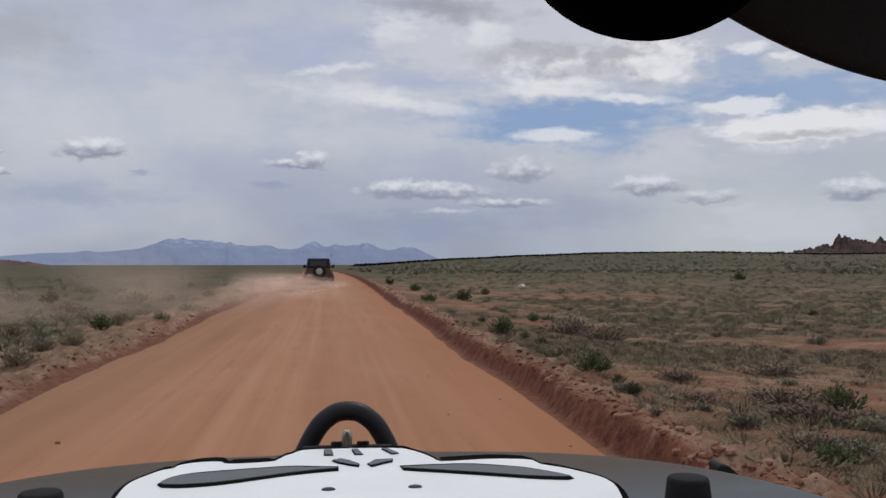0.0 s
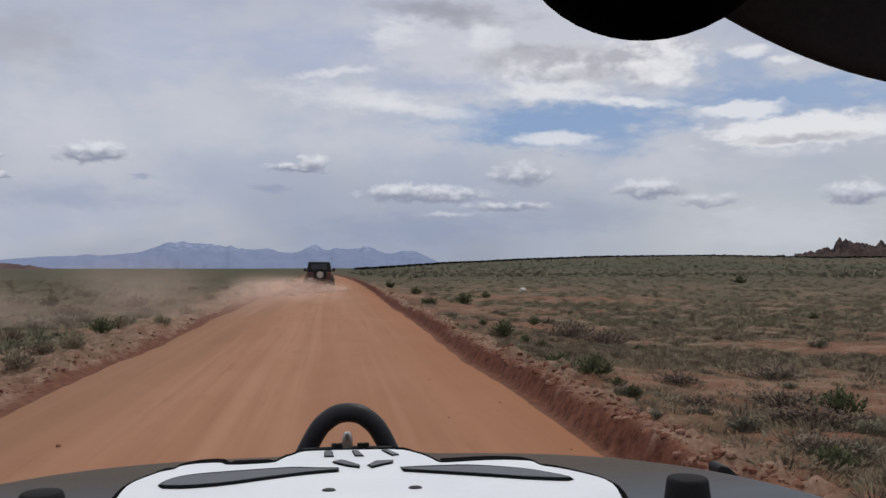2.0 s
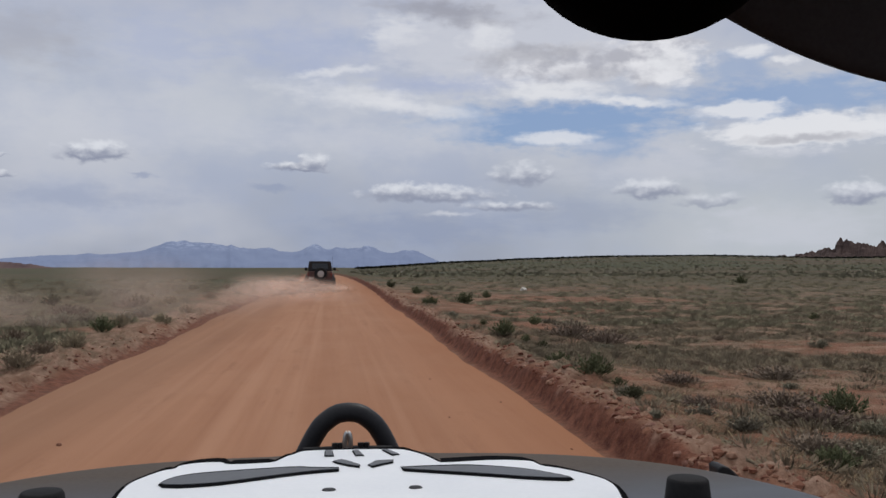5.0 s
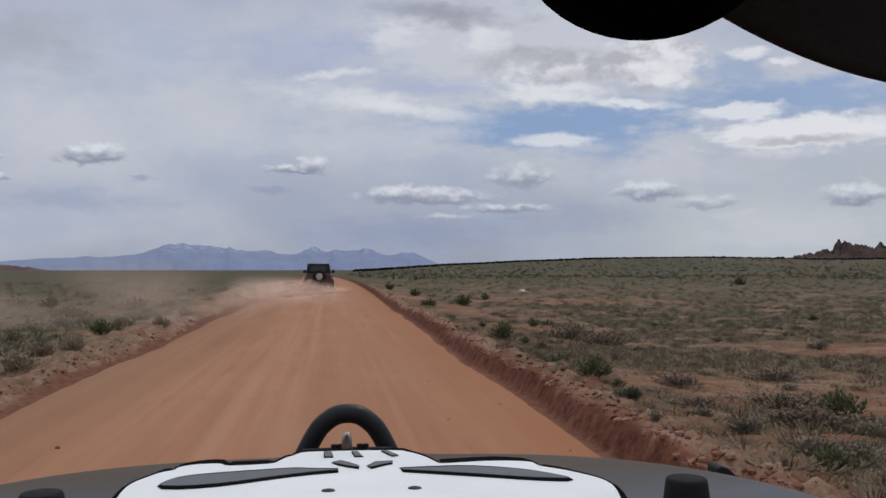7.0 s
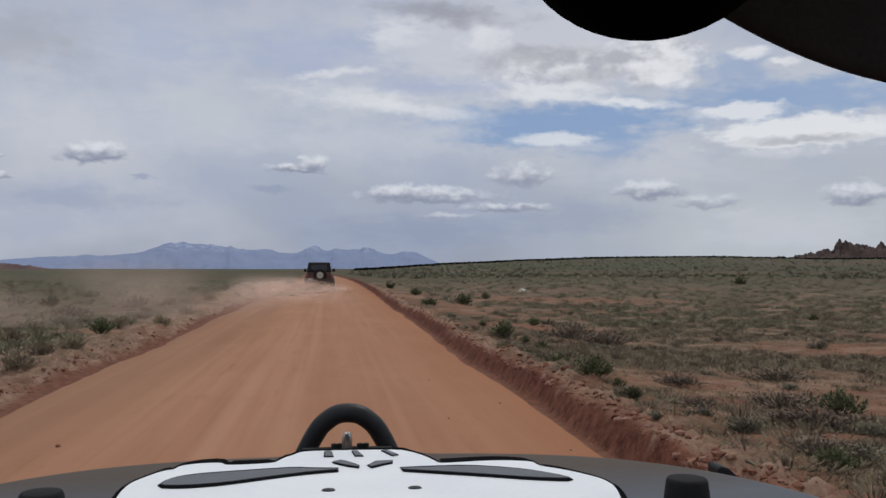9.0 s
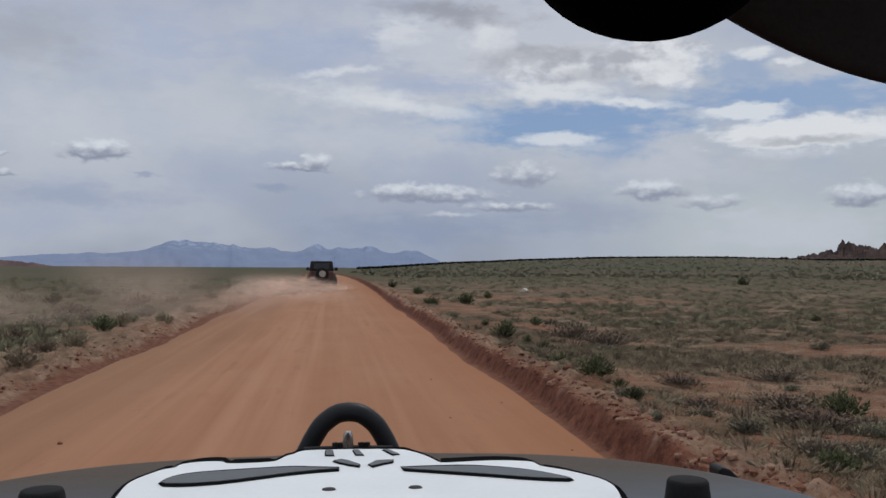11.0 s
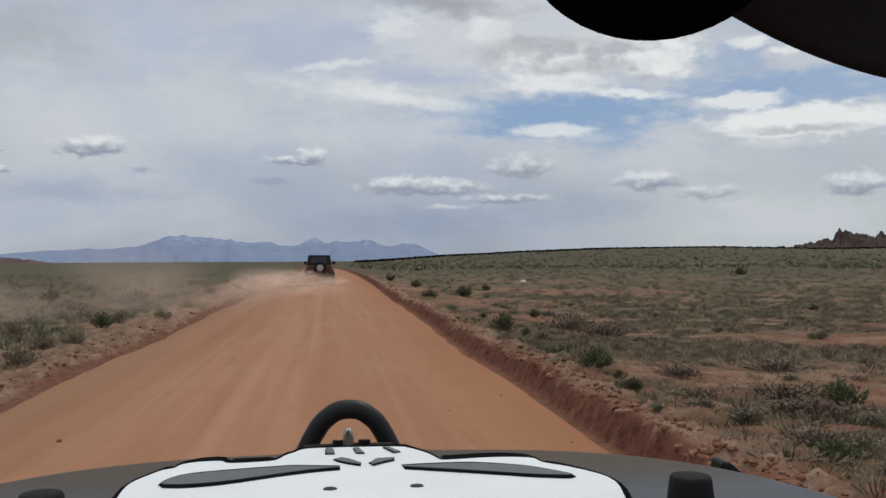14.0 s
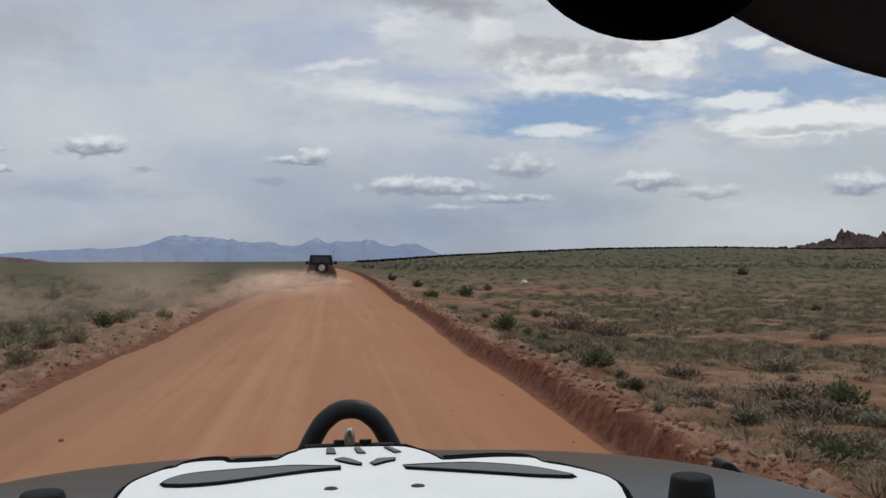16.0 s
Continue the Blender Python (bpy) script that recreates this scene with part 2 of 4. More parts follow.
def ground_material():
    m, t, p = nodes_of("desert_ground")
    co = t.nodes.new("ShaderNodeTexCoord").outputs["Object"]
    cover = t.nodes.new("ShaderNodeAttribute")
    cover.attribute_name = "cover"
    cut = t.nodes.new("ShaderNodeAttribute")
    cut.attribute_name = "cut"
    far = t.nodes.new("ShaderNodeAttribute")
    far.attribute_name = "far"
    n_big, n_mid, n_fine = noise_node(t, co, 0.35, 5), noise_node(t, co, 2.2, 6, 0.62), noise_node(t, co, 24.0, 5, 0.7)
    n_tuft, n_pale = noise_node(t, co, 4.5, 5, 0.6), noise_node(t, co, 1.0, 6, 0.66, (0.45, 1.1, 1.0))
    dirt = mix_node(t, ramp_node(t, n_mid, 0.3, 0.7), (0.173, 0.080, 0.049), (0.253, 0.129, 0.082))
    dirt = mix_node(t, ramp_node(t, n_fine, 0.45, 0.75), dirt, (0.132, 0.067, 0.045))
    litter = mix_node(t, ramp_node(t, n_tuft, 0.36, 0.64), (0.078, 0.056, 0.040), (0.156, 0.109, 0.074))
    green = mix_node(t, ramp_node(t, n_tuft, 0.34, 0.66), (0.063, 0.056, 0.034), (0.119, 0.101, 0.064))
    plants = mix_node(t, ramp_node(t, n_big, 0.40, 0.60), litter, green)
    mask = math_node(t, "ADD", cover.outputs["Fac"], math_node(t, "MULTIPLY", math_node(t, "SUBTRACT", n_mid, 0.5), 1.3))
    mask = math_node(t, "ADD", mask, math_node(t, "MULTIPLY", math_node(t, "SUBTRACT", n_fine, 0.5), 0.8))
    colour = mix_node(t, ramp_node(t, mask, 0.32, 0.68), dirt, plants)
    colour = mix_node(t, math_node(t, "MULTIPLY", ramp_node(t, n_pale, 0.49, 0.60), 0.8), colour, (0.256, 0.166, 0.113))
    streaks = noise_node(t, co, 0.02, 6, 0.6, (0.35, 1.0, 1.0))
    range_colour = mix_node(t, ramp_node(t, streaks, 0.38, 0.54), (0.090, 0.066, 0.043), (0.056, 0.065, 0.036))
    straw = noise_node(t, co, 0.03, 4, 0.55, (0.4, 1.0, 1.0))
    range_colour = mix_node(t, math_node(t, "MULTIPLY", ramp_node(t, straw, 0.60, 0.68), 0.6), range_colour, (0.208, 0.165, 0.111))
    colour = mix_node(t, math_node(t, "MULTIPLY", far.outputs["Fac"], 0.85), colour, range_colour)
    n_bank = noise_node(t, co, 6.5, 6, 0.7)
    # red cut earth, its colour darkened for the shade on the face
    bank = mix_node(t, ramp_node(t, n_bank, 0.34, 0.66), (0.075, 0.028, 0.019), (0.208, 0.087, 0.055))
    crest = t.nodes.new("ShaderNodeAttribute")
    crest.attribute_name = "crest"
    pale = mix_node(t, ramp_node(t, n_bank, 0.36, 0.62), (0.187, 0.105, 0.070), (0.311, 0.206, 0.149))
    colour = mix_node(t, cut.outputs["Fac"], colour, bank)
    colour = mix_node(t, math_node(t, "MULTIPLY", crest.outputs["Fac"], ramp_node(t, n_mid, 0.40, 0.58, 0.25, 1.0)), colour, pale)
    t.links.new(colour, p.inputs["Base Color"])
    p.inputs["Roughness"].default_value, p.inputs["Specular IOR Level"].default_value = 0.95, 0.1
    bump_node(t, p, math_node(t, "ADD", n_mid, math_node(t, "MULTIPLY", n_fine, 0.4)), 0.8, 0.06)
    return m


def road_material():
    m, t, p = nodes_of("graded_dirt")
    co = t.nodes.new("ShaderNodeTexCoord").outputs["Object"]
    tracks = noise_node(t, co, 1.0, 5, 0.6, (1.1, 0.03, 1.0))
    lines = noise_node(t, co, 1.0, 4, 0.6, (5.0, 0.10, 1.0))
    blot, grit = noise_node(t, co, 0.5, 5, 0.6, (1.0, 0.4, 1.0)), noise_node(t, co, 45.0, 5, 0.7)
    colour = mix_node(t, ramp_node(t, tracks, 0.30, 0.70), (0.285, 0.135, 0.075), (0.376, 0.195, 0.116))
    colour = mix_node(t, math_node(t, "MULTIPLY", ramp_node(t, lines, 0.45, 0.70), 0.48), colour, (0.270, 0.128, 0.073))
    colour = mix_node(t, math_node(t, "MULTIPLY", ramp_node(t, blot, 0.45, 0.75), 0.7), colour, (0.370, 0.202, 0.123))
    colour = mix_node(t, math_node(t, "MULTIPLY", ramp_node(t, grit, 0.58, 0.80), 0.5), colour, (0.257, 0.125, 0.076))
    scuffs = math_node(t, "MULTIPLY", ramp_node(t, noise_node(t, co, 1.0, 6, 0.65, (2.6, 0.55, 1.0)), 0.56, 0.68), ramp_node(t, tracks, 0.38, 0.60))
    colour = mix_node(t, math_node(t, "MULTIPLY", scuffs, 0.42), colour, (0.235, 0.112, 0.066))
    pressed = math_node(t, "MULTIPLY", ramp_node(t, noise_node(t, co, 1.0, 3, 0.5, (2.2, 0.018, 1.0)), 0.56, 0.66), 0.40)
    colour = mix_node(t, pressed, colour, (0.415, 0.228, 0.142))
    across = t.nodes.new("ShaderNodeSeparateXYZ")
    t.links.new(co, across.inputs[0])
    margin = math_node(t, "ADD", across.outputs[0], math_node(t, "MULTIPLY", math_node(t, "SUBTRACT", tracks, 0.5), 2.5))
    colour = mix_node(t, ramp_node(t, margin, -3.4, -1.4, 0.65, 0.0), colour, (0.236, 0.128, 0.078))
    colour = mix_node(t, ramp_node(t, margin, 1.1, 2.3, 0.0, 0.55), colour, (0.310, 0.133, 0.066))
    t.links.new(colour, p.inputs["Base Color"])
    p.inputs["Roughness"].default_value, p.inputs["Specular IOR Level"].default_value = 0.95, 0.1
    bump_node(t, p, math_node(t, "SUBTRACT", math_node(t, "ADD", math_node(t, "MULTIPLY", grit, 0.4), lines), scuffs), 0.4, 0.015)
    return m


def hood_material():
    """Dark grey gloss paint, dusty, with the ground's brown reflection painted towards the nose."""
    m, t, p = nodes_of("grey_hood_paint")
    co = t.nodes.new("ShaderNodeTexCoord").outputs["Object"]
    xyz = t.nodes.new("ShaderNodeSeparateXYZ")
    t.links.new(co, xyz.inputs[0])
    cloudy, fleck = noise_node(t, co, 3.0), noise_node(t, co, 90.0, 3)
    nose_band = math_node(t, "MULTIPLY", ramp_node(t, math_node(t, "ADD", xyz.outputs[1], math_node(t, "MULTIPLY", cloudy, 0.25)), 1.80, 2.12), 0.85)
    paint = mix_node(t, ramp_node(t, cloudy, 0.3, 0.7), (0.027, 0.030, 0.035), (0.038, 0.041, 0.046))
    # brown for road dust and for the ground mirrored in the nose
    dirt = mix_node(t, ramp_node(t, fleck, 0.3, 0.7), (0.088, 0.067, 0.052), (0.108, 0.084, 0.066))
    t.links.new(mix_node(t, nose_band, paint, dirt), p.inputs["Base Color"])
    t.links.new(ramp_node(t, nose_band, 0, 1, 0.36, 0.75), p.inputs["Roughness"])
    t.links.new(ramp_node(t, nose_band, 0, 1, 0.25, 0.08), p.inputs["Specular IOR Level"])
    return m


def dust_material(name="hanging_dust", dense=0.72):
    """Hanging dust: scatters light, thins out towards the rim of each puff."""
    m, t, p = nodes_of(name)
    co = t.nodes.new("ShaderNodeTexCoord").outputs["Object"]
    length = t.nodes.new("ShaderNodeVectorMath")
    length.operation = "LENGTH"
    t.links.new(co, length.inputs[0])
    fade = t.nodes.new("ShaderNodeMapRange")
    fade.interpolation_type = "SMOOTHERSTEP"
    t.links.new(length.outputs["Value"], fade.inputs[0])
    for i, v in zip((1, 2, 3, 4), (0.05, 1.0, 1.0, 0.0)):
        fade.inputs[i].default_value = v
    info = t.nodes.new("ShaderNodeObjectInfo")
    shift = t.nodes.new("ShaderNodeVectorMath")
    t.links.new(co, shift.inputs[0])
    t.links.new(info.outputs["Location"], shift.inputs[1])
    swirl = ramp_node(t, noise_node(t, shift.outputs[0], 1.6, 5), 0.3, 0.7, 0.35, 1.0)
    clear, mix = t.nodes.new("ShaderNodeBsdfTransparent"), t.nodes.new("ShaderNodeMixShader")
    front, behind, haze = t.nodes.new("ShaderNodeBsdfDiffuse"), t.nodes.new("ShaderNodeBsdfTranslucent"), t.nodes.new("ShaderNodeMixShader")
    front.inputs[0].default_value = behind.inputs[0].default_value = (0.97, 0.745, 0.605, 1)
    t.links.new(front.outputs[0], haze.inputs[1])
    t.links.new(behind.outputs[0], haze.inputs[2])
    rise_z = t.nodes.new("ShaderNodeSeparateXYZ")
    t.links.new(co, rise_z.inputs[0])
    lift = ramp_node(t, rise_z.outputs[2], -0.52, 0.0)
    t.links.new(math_node(t, "MULTIPLY", math_node(t, "MULTIPLY", math_node(t, "MULTIPLY", fade.outputs[0], lift), swirl), dense), mix.inputs[0])
    t.links.new(clear.outputs[0], mix.inputs[1])
    t.links.new(haze.outputs[0], mix.inputs[2])
    t.links.new(mix.outputs[0], t.nodes["Material Output"].inputs[0])
    return m


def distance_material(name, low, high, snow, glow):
    """Mountains many miles off; the range's blue haze is painted and glows."""
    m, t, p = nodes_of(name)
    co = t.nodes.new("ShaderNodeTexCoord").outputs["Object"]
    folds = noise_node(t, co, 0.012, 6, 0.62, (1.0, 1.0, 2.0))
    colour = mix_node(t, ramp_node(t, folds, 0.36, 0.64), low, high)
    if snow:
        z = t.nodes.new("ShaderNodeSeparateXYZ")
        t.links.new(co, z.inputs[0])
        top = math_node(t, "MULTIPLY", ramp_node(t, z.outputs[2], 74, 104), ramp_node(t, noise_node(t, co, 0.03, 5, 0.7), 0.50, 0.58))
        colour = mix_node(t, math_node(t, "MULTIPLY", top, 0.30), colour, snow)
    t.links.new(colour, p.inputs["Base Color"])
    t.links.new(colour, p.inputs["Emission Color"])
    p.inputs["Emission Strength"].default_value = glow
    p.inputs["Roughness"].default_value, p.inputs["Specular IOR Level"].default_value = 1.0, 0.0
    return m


GROUND, ROAD, DUST = ground_material(), road_material(), dust_material()
THIN_DUST = dust_material("drifting_dust", 0.36)
CLOD = surface("dirt_clod", (0.11, 0.046, 0.031), (0.25, 0.118, 0.078), 0.95, 8, 50, 0.6, 0.01, gloss=0.1, vary=0.12, islands=True)
PALE_CLOD = surface("pale_clod", (0.17, 0.085, 0.060), (0.33, 0.195, 0.142), 0.95, 8, 50, 0.6, 0.01, gloss=0.1, vary=0.16, islands=True)
STONE = surface("pale_stone", (0.42, 0.38, 0.33), (0.62, 0.58, 0.52), 0.9, 6, 50, 0.5, 0.01, gloss=0.2)
GREEN_LEAF = surface("green_brush", (0.066, 0.070, 0.034), (0.124, 0.120, 0.064), 0.8, 5, 60, 0, gloss=0.1, vary=0.35, soft=0.5)
SAGE_LEAF = surface("grey_sage", (0.177, 0.160, 0.109), (0.277, 0.243, 0.171), 0.85, 5, 60, 0, gloss=0.1, vary=0.3, soft=0.6)
DRY_LEAF = surface("dry_brush", (0.209, 0.159, 0.104), (0.351, 0.273, 0.185), 0.9, 5, 60, 0, gloss=0.1, vary=0.3, soft=0.6)
DEAD_LEAF = surface("dead_brush", (0.137, 0.100, 0.074), (0.234, 0.175, 0.134), 0.9, 5, 60, 0, gloss=0.1, vary=0.2, soft=0.6)
WOOD = surface("shrub_wood", (0.06, 0.045, 0.03), (0.14, 0.10, 0.07), 0.9, 9, 60, 0.2, gloss=0.1)
FIELD_SAGE = surface("field_sage", (0.150, 0.135, 0.086), (0.240, 0.211, 0.142), 0.9, 0.08, 2.0, 0, gloss=0.1, vary=0.2, islands=True, soft=0.85)
FIELD_GRASS = surface("field_grass", (0.165, 0.114, 0.070), (0.262, 0.184, 0.117), 0.9, 0.1, 2.0, 0, gloss=0.1, vary=0.22, islands=True, soft=0.8)
FIELD_MAT = surface("low_brush_mat", (0.134, 0.105, 0.070), (0.220, 0.176, 0.123), 0.9, 0.35, 3.0, 0, gloss=0.1, vary=0.25, islands=True, soft=0.8)
FAR_SAGE = surface("far_sage", (0.160, 0.150, 0.098), (0.262, 0.240, 0.165), 0.9, 0.08, 2.0, 0, gloss=0.1, vary=0.15, islands=True, soft=0.9)
JUNIPER = surface("juniper", (0.012, 0.014, 0.010), (0.030, 0.032, 0.022), 0.9, 0.1, 2.0, 0, gloss=0.1, vary=0.3, islands=True)
ROCK = surface("dark_red_rock", (0.050, 0.036, 0.034), (0.110, 0.075, 0.066), 0.95, 0.05, 0.35, 0.8, 1.0, gloss=0.1)
# air haze put into the range's base colours and emission
HAZE_BLUE = distance_material("far_range", srgb(109, 119, 143), srgb(115, 125, 148), srgb(166, 175, 195), 0.36)
FAR_RED = distance_material("far_mesa", (0.090, 0.062, 0.064), (0.170, 0.122, 0.112), None, 0.0)
HOOD_PAINT = hood_material()
GRAPHITE = surface("graphite_vinyl", (0.085, 0.090, 0.098), (0.110, 0.115, 0.122), 0.5, 5, 120, 0.02, 0.001, gloss=0.3)
KEYLINE = surface("black_vinyl", (0.006, 0.006, 0.007), (0.012, 0.012, 0.013), 1.0, 5, 120, 0.02, 0.001, gloss=0.0)
DECAL = surface("white_vinyl", (0.76, 0.78, 0.80), (0.84, 0.85, 0.86), 0.42, 4, 90, 0.02, 0.001, gloss=0.4)
TUBE = surface("black_coated_tube", (0.008, 0.008, 0.010), (0.018, 0.018, 0.021), 0.5, 9, 120, 0.1, 0.001, gloss=0.25)
RUBBER = surface("black_rubber", (0.012, 0.012, 0.013), (0.025, 0.024, 0.024), 0.75, 9, 80, 0.3, 0.002, gloss=0.1)
TREAD = surface("dusty_tyre", (0.020, 0.018, 0.017), (0.050, 0.040, 0.034), 0.9, 5, 60, 0.4, 0.005, gloss=0.2, dust=0.25)
TRIM_BLACK = surface("matt_black_plastic", (0.006, 0.006, 0.007), (0.014, 0.014, 0.015), 0.6, 6, 120, 0.15, 0.001, gloss=0.3)
VISOR_CLOTH = surface("charcoal_cloth", (0.042, 0.039, 0.042), (0.064, 0.060, 0.063), 0.95, 8, 300, 0.3, 0.001, gloss=0.1)
MIRROR_BLACK = surface("dead_black_plastic", (0.0015, 0.0015, 0.0015), (0.003, 0.003, 0.003), 0.8, 6, 120, 0.1, 0.001, gloss=0.05)
STEEL = surface("worn_steel", (0.35, 0.34, 0.33), (0.60, 0.59, 0.57), 0.35, 9, 90, 0.1, 0.001, metal=1.0)
MAROON = surface("dark_maroon_paint", (0.040, 0.013, 0.014), (0.066, 0.024, 0.022), 0.35, 3, 60, 0.03, 0.001, gloss=0.4, dust=0.34)
SOFT_TOP = surface("black_soft_top", (0.010, 0.010, 0.012), (0.024, 0.024, 0.027), 0.85, 4, 150, 0.2, 0.002, gloss=0.2, dust=0.06)
DARK_GLASS = surface("tinted_glass", (0.008, 0.009, 0.011), (0.014, 0.015, 0.018), 0.12, 3, 20, 0, gloss=0.5)
PALE_COVER = surface("pale_wheel_cover", (0.34, 0.32, 0.30), (0.48, 0.46, 0.43), 0.5, 6, 60, 0.1, 0.002, gloss=0.4, dust=0.2)
RED_LENS = surface("red_lens", (0.11, 0.012, 0.012), (0.16, 0.022, 0.02), 0.3, 4, 60, 0, gloss=0.4, dust=0.25)


# ---- mesh helpers ----
def mesh_of(name, verts, faces, material, smooth=False):
    me = bpy.data.meshes.new(name)
    me.from_pydata(verts, [], faces)
    me.materials.append(material)
    if smooth:
        me.polygons.foreach_set("use_smooth", [True] * len(me.polygons))
    me.update()
    return me


def part(name, bm, material, parent, label="", smooth=False):
    """Links a bmesh as one mesh object under a thing or a part."""
    me = bpy.data.meshes.new(name)
    bmesh.ops.recalc_face_normals(bm, faces=bm.faces)
    bm.to_mesh(me)
    bm.free()
    me.materials.append(material)
    if smooth:
        me.polygons.foreach_set("use_smooth", [True] * len(me.polygons))
    ob = new(name, me)
    ob.parent = parent
    return tagged(ob, label)


def box(size, at=(0, 0, 0), bevel=0.0, taper=None, turn=(0, 0, 0), segments=2):
    """A box of that size about at; taper (x, y) scales its top."""
    bm = bmesh.new()
    bmesh.ops.create_cube(bm, size=1.0)
    for v in bm.verts:
        if taper and v.co.z > 0:
            v.co.x, v.co.y = v.co.x * taper[0], v.co.y * taper[1]
        v.co = Vector((v.co.x * size[0], v.co.y * size[1], v.co.z * size[2]))
    if bevel:
        bmesh.ops.bevel(bm, geom=bm.edges[:], offset=bevel, segments=segments, profile=0.5, affect="EDGES")
    bmesh.ops.transform(bm, matrix=pose(*at, *turn), verts=bm.verts)
    return bm


def prism(profile, y0, y1):
    """A solid with that outline in x and z, from y0 to y1."""
    bm = bmesh.new()
    ends = [[bm.verts.new((x, y, z)) for x, z in profile] for y in (y0, y1)]
    bm.faces.new(ends[0])
    bm.faces.new(ends[1][::-1])
    for i in range(len(profile)):
        j = (i + 1) % len(profile)
        bm.faces.new((ends[0][i], ends[1][i], ends[1][j], ends[0][j]))
    bmesh.ops.bevel(bm, geom=bm.edges[:], offset=0.004, segments=2, profile=0.5, affect="EDGES")
    return bm


def lathe(profile, axis="X", at=(0, 0, 0), steps=28):
    """A solid turned about an axis from (along, radius) pairs."""
    bm, rings = bmesh.new(), []
    for s in range(steps):
        a = 2 * math.pi * s / steps
        row = []
        for d, r in profile:
            c, k = r * math.cos(a), r * math.sin(a)
            row.append(bm.verts.new({"X": (d, c, k), "Y": (c, d, k), "Z": (c, k, d)}[axis]))
        rings.append(row)
    for s in range(steps):
        one, two = rings[s], rings[(s + 1) % steps]
        for i in range(len(profile) - 1):
            bm.faces.new((one[i], one[i + 1], two[i + 1], two[i]))
    bmesh.ops.remove_doubles(bm, verts=bm.verts, dist=1e-5)
    bmesh.ops.translate(bm, verts=bm.verts, vec=at)
    return bm


def pipe(points, radius, steps=14):
    """A round tube along a line of points."""
    bm, rings = bmesh.new(), []
    pts = [Vector(p) for p in points]
    for i, p in enumerate(pts):
        along = (pts[min(i + 1, len(pts) - 1)] - pts[max(i - 1, 0)]).normalized()
        side = along.cross(Vector((0, 1, 0.01))).normalized()
        up = along.cross(side).normalized()
        rings.append([bm.verts.new(p + radius * (math.cos(a) * side + math.sin(a) * up)) for a in (2 * math.pi * s / steps for s in range(steps))])
    for one, two in zip(rings, rings[1:]):
        for s in range(steps):
            bm.faces.new((one[s], one[(s + 1) % steps], two[(s + 1) % steps], two[s]))
    bm.faces.new(rings[0][::-1])
    bm.faces.new(rings[-1])
    return bm


def thing(name, at, label, category, group="", kind="", turn=0.0):
    ob = new(name)
    ob.matrix_basis = pose(*at, 0, 0, turn)
    return tagged(ob, label, category, group, kind)


# ---- terrain ----
def lattice(ix, iy, salt):
    h = (ix.astype(np.int64) * 374761393 + iy.astype(np.int64) * 668265263 + salt * 2147483647) & 0xFFFFFFFF
    h = ((h ^ (h >> 13)) * 1274126177) & 0xFFFFFFFF
    return ((h ^ (h >> 16)) & 0xFFFF) / 65535.0


def value_noise(x, y, salt=0):
    ix, iy = np.floor(x), np.floor(y)
    fx, fy = x - ix, y - iy
    fx, fy = fx * fx * (3 - 2 * fx), fy * fy * (3 - 2 * fy)
    a, b = lattice(ix, iy, salt), lattice(ix + 1, iy, salt)
    c, d = lattice(ix, iy + 1, salt), lattice(ix + 1, iy + 1, salt)
    return (a * (1 - fx) + b * fx) * (1 - fy) + (c * (1 - fx) + d * fx) * fy


def fractal(x, y, size, octaves=4, salt=0):
    """Noise of 0 to 1 whose largest features are that many metres across."""
    total, weight, sum_w = 0.0, 1.0, 0.0
    for o in range(octaves):
        total = total + weight * value_noise(x / size * 2 ** o, y / size * 2 ** o, salt + o)
        sum_w, weight = sum_w + weight, weight * 0.55
    return total / sum_w


def step(value, lo, hi):
    s = np.clip((value - lo) / (hi - lo), 0, 1)
    return s * s * (3 - 2 * s)


ROAD_LEFT, ROAD_RIGHT = -3.62, 2.5


def road_edges(y):
    far_bend = -0.00016 * np.maximum(0.0, y - 70.0) ** 2 * (y < 400)
    return (ROAD_LEFT + 0.42 * (fractal(y, y * 0, 5.0, 3, 11) - 0.5) + far_bend,
            ROAD_RIGHT + 0.26 * (fractal(y, y * 0, 4.0, 3, 12) - 0.5) + far_bend)


def rise(x, y):
    """The far lie of the land: a low ridge across the right-hand side, a plain on the left."""
    dist = np.hypot(x, y)
    az = np.degrees(np.arctan2(x, np.maximum(y, 1e-3)))
    ridge = 5.2 * step(az, 0.5, 9) + 4.6 * step(az, 7, 19) - 2.0 * step(az, 22, 30)
    ridge = ridge + 1.6 * (fractal(az, az * 0, 6.0, 3, 5) - 0.5) * step(az, 2, 10)
    hill = np.where(y > 0, ridge * step(dist, 120, 690) * (1 - 0.8 * step(dist, 740, 1500)), 0.0)
    swell = 0.26 * step(y, 15, 80) * (1 - step(y, 140, 320))
    return hill + swell + 0.5 * (fractal(x, y, 60, 3, 3) - 0.5) * step(np.abs(x), 5, 30) - 0.9 * step(-x, 60, 400)


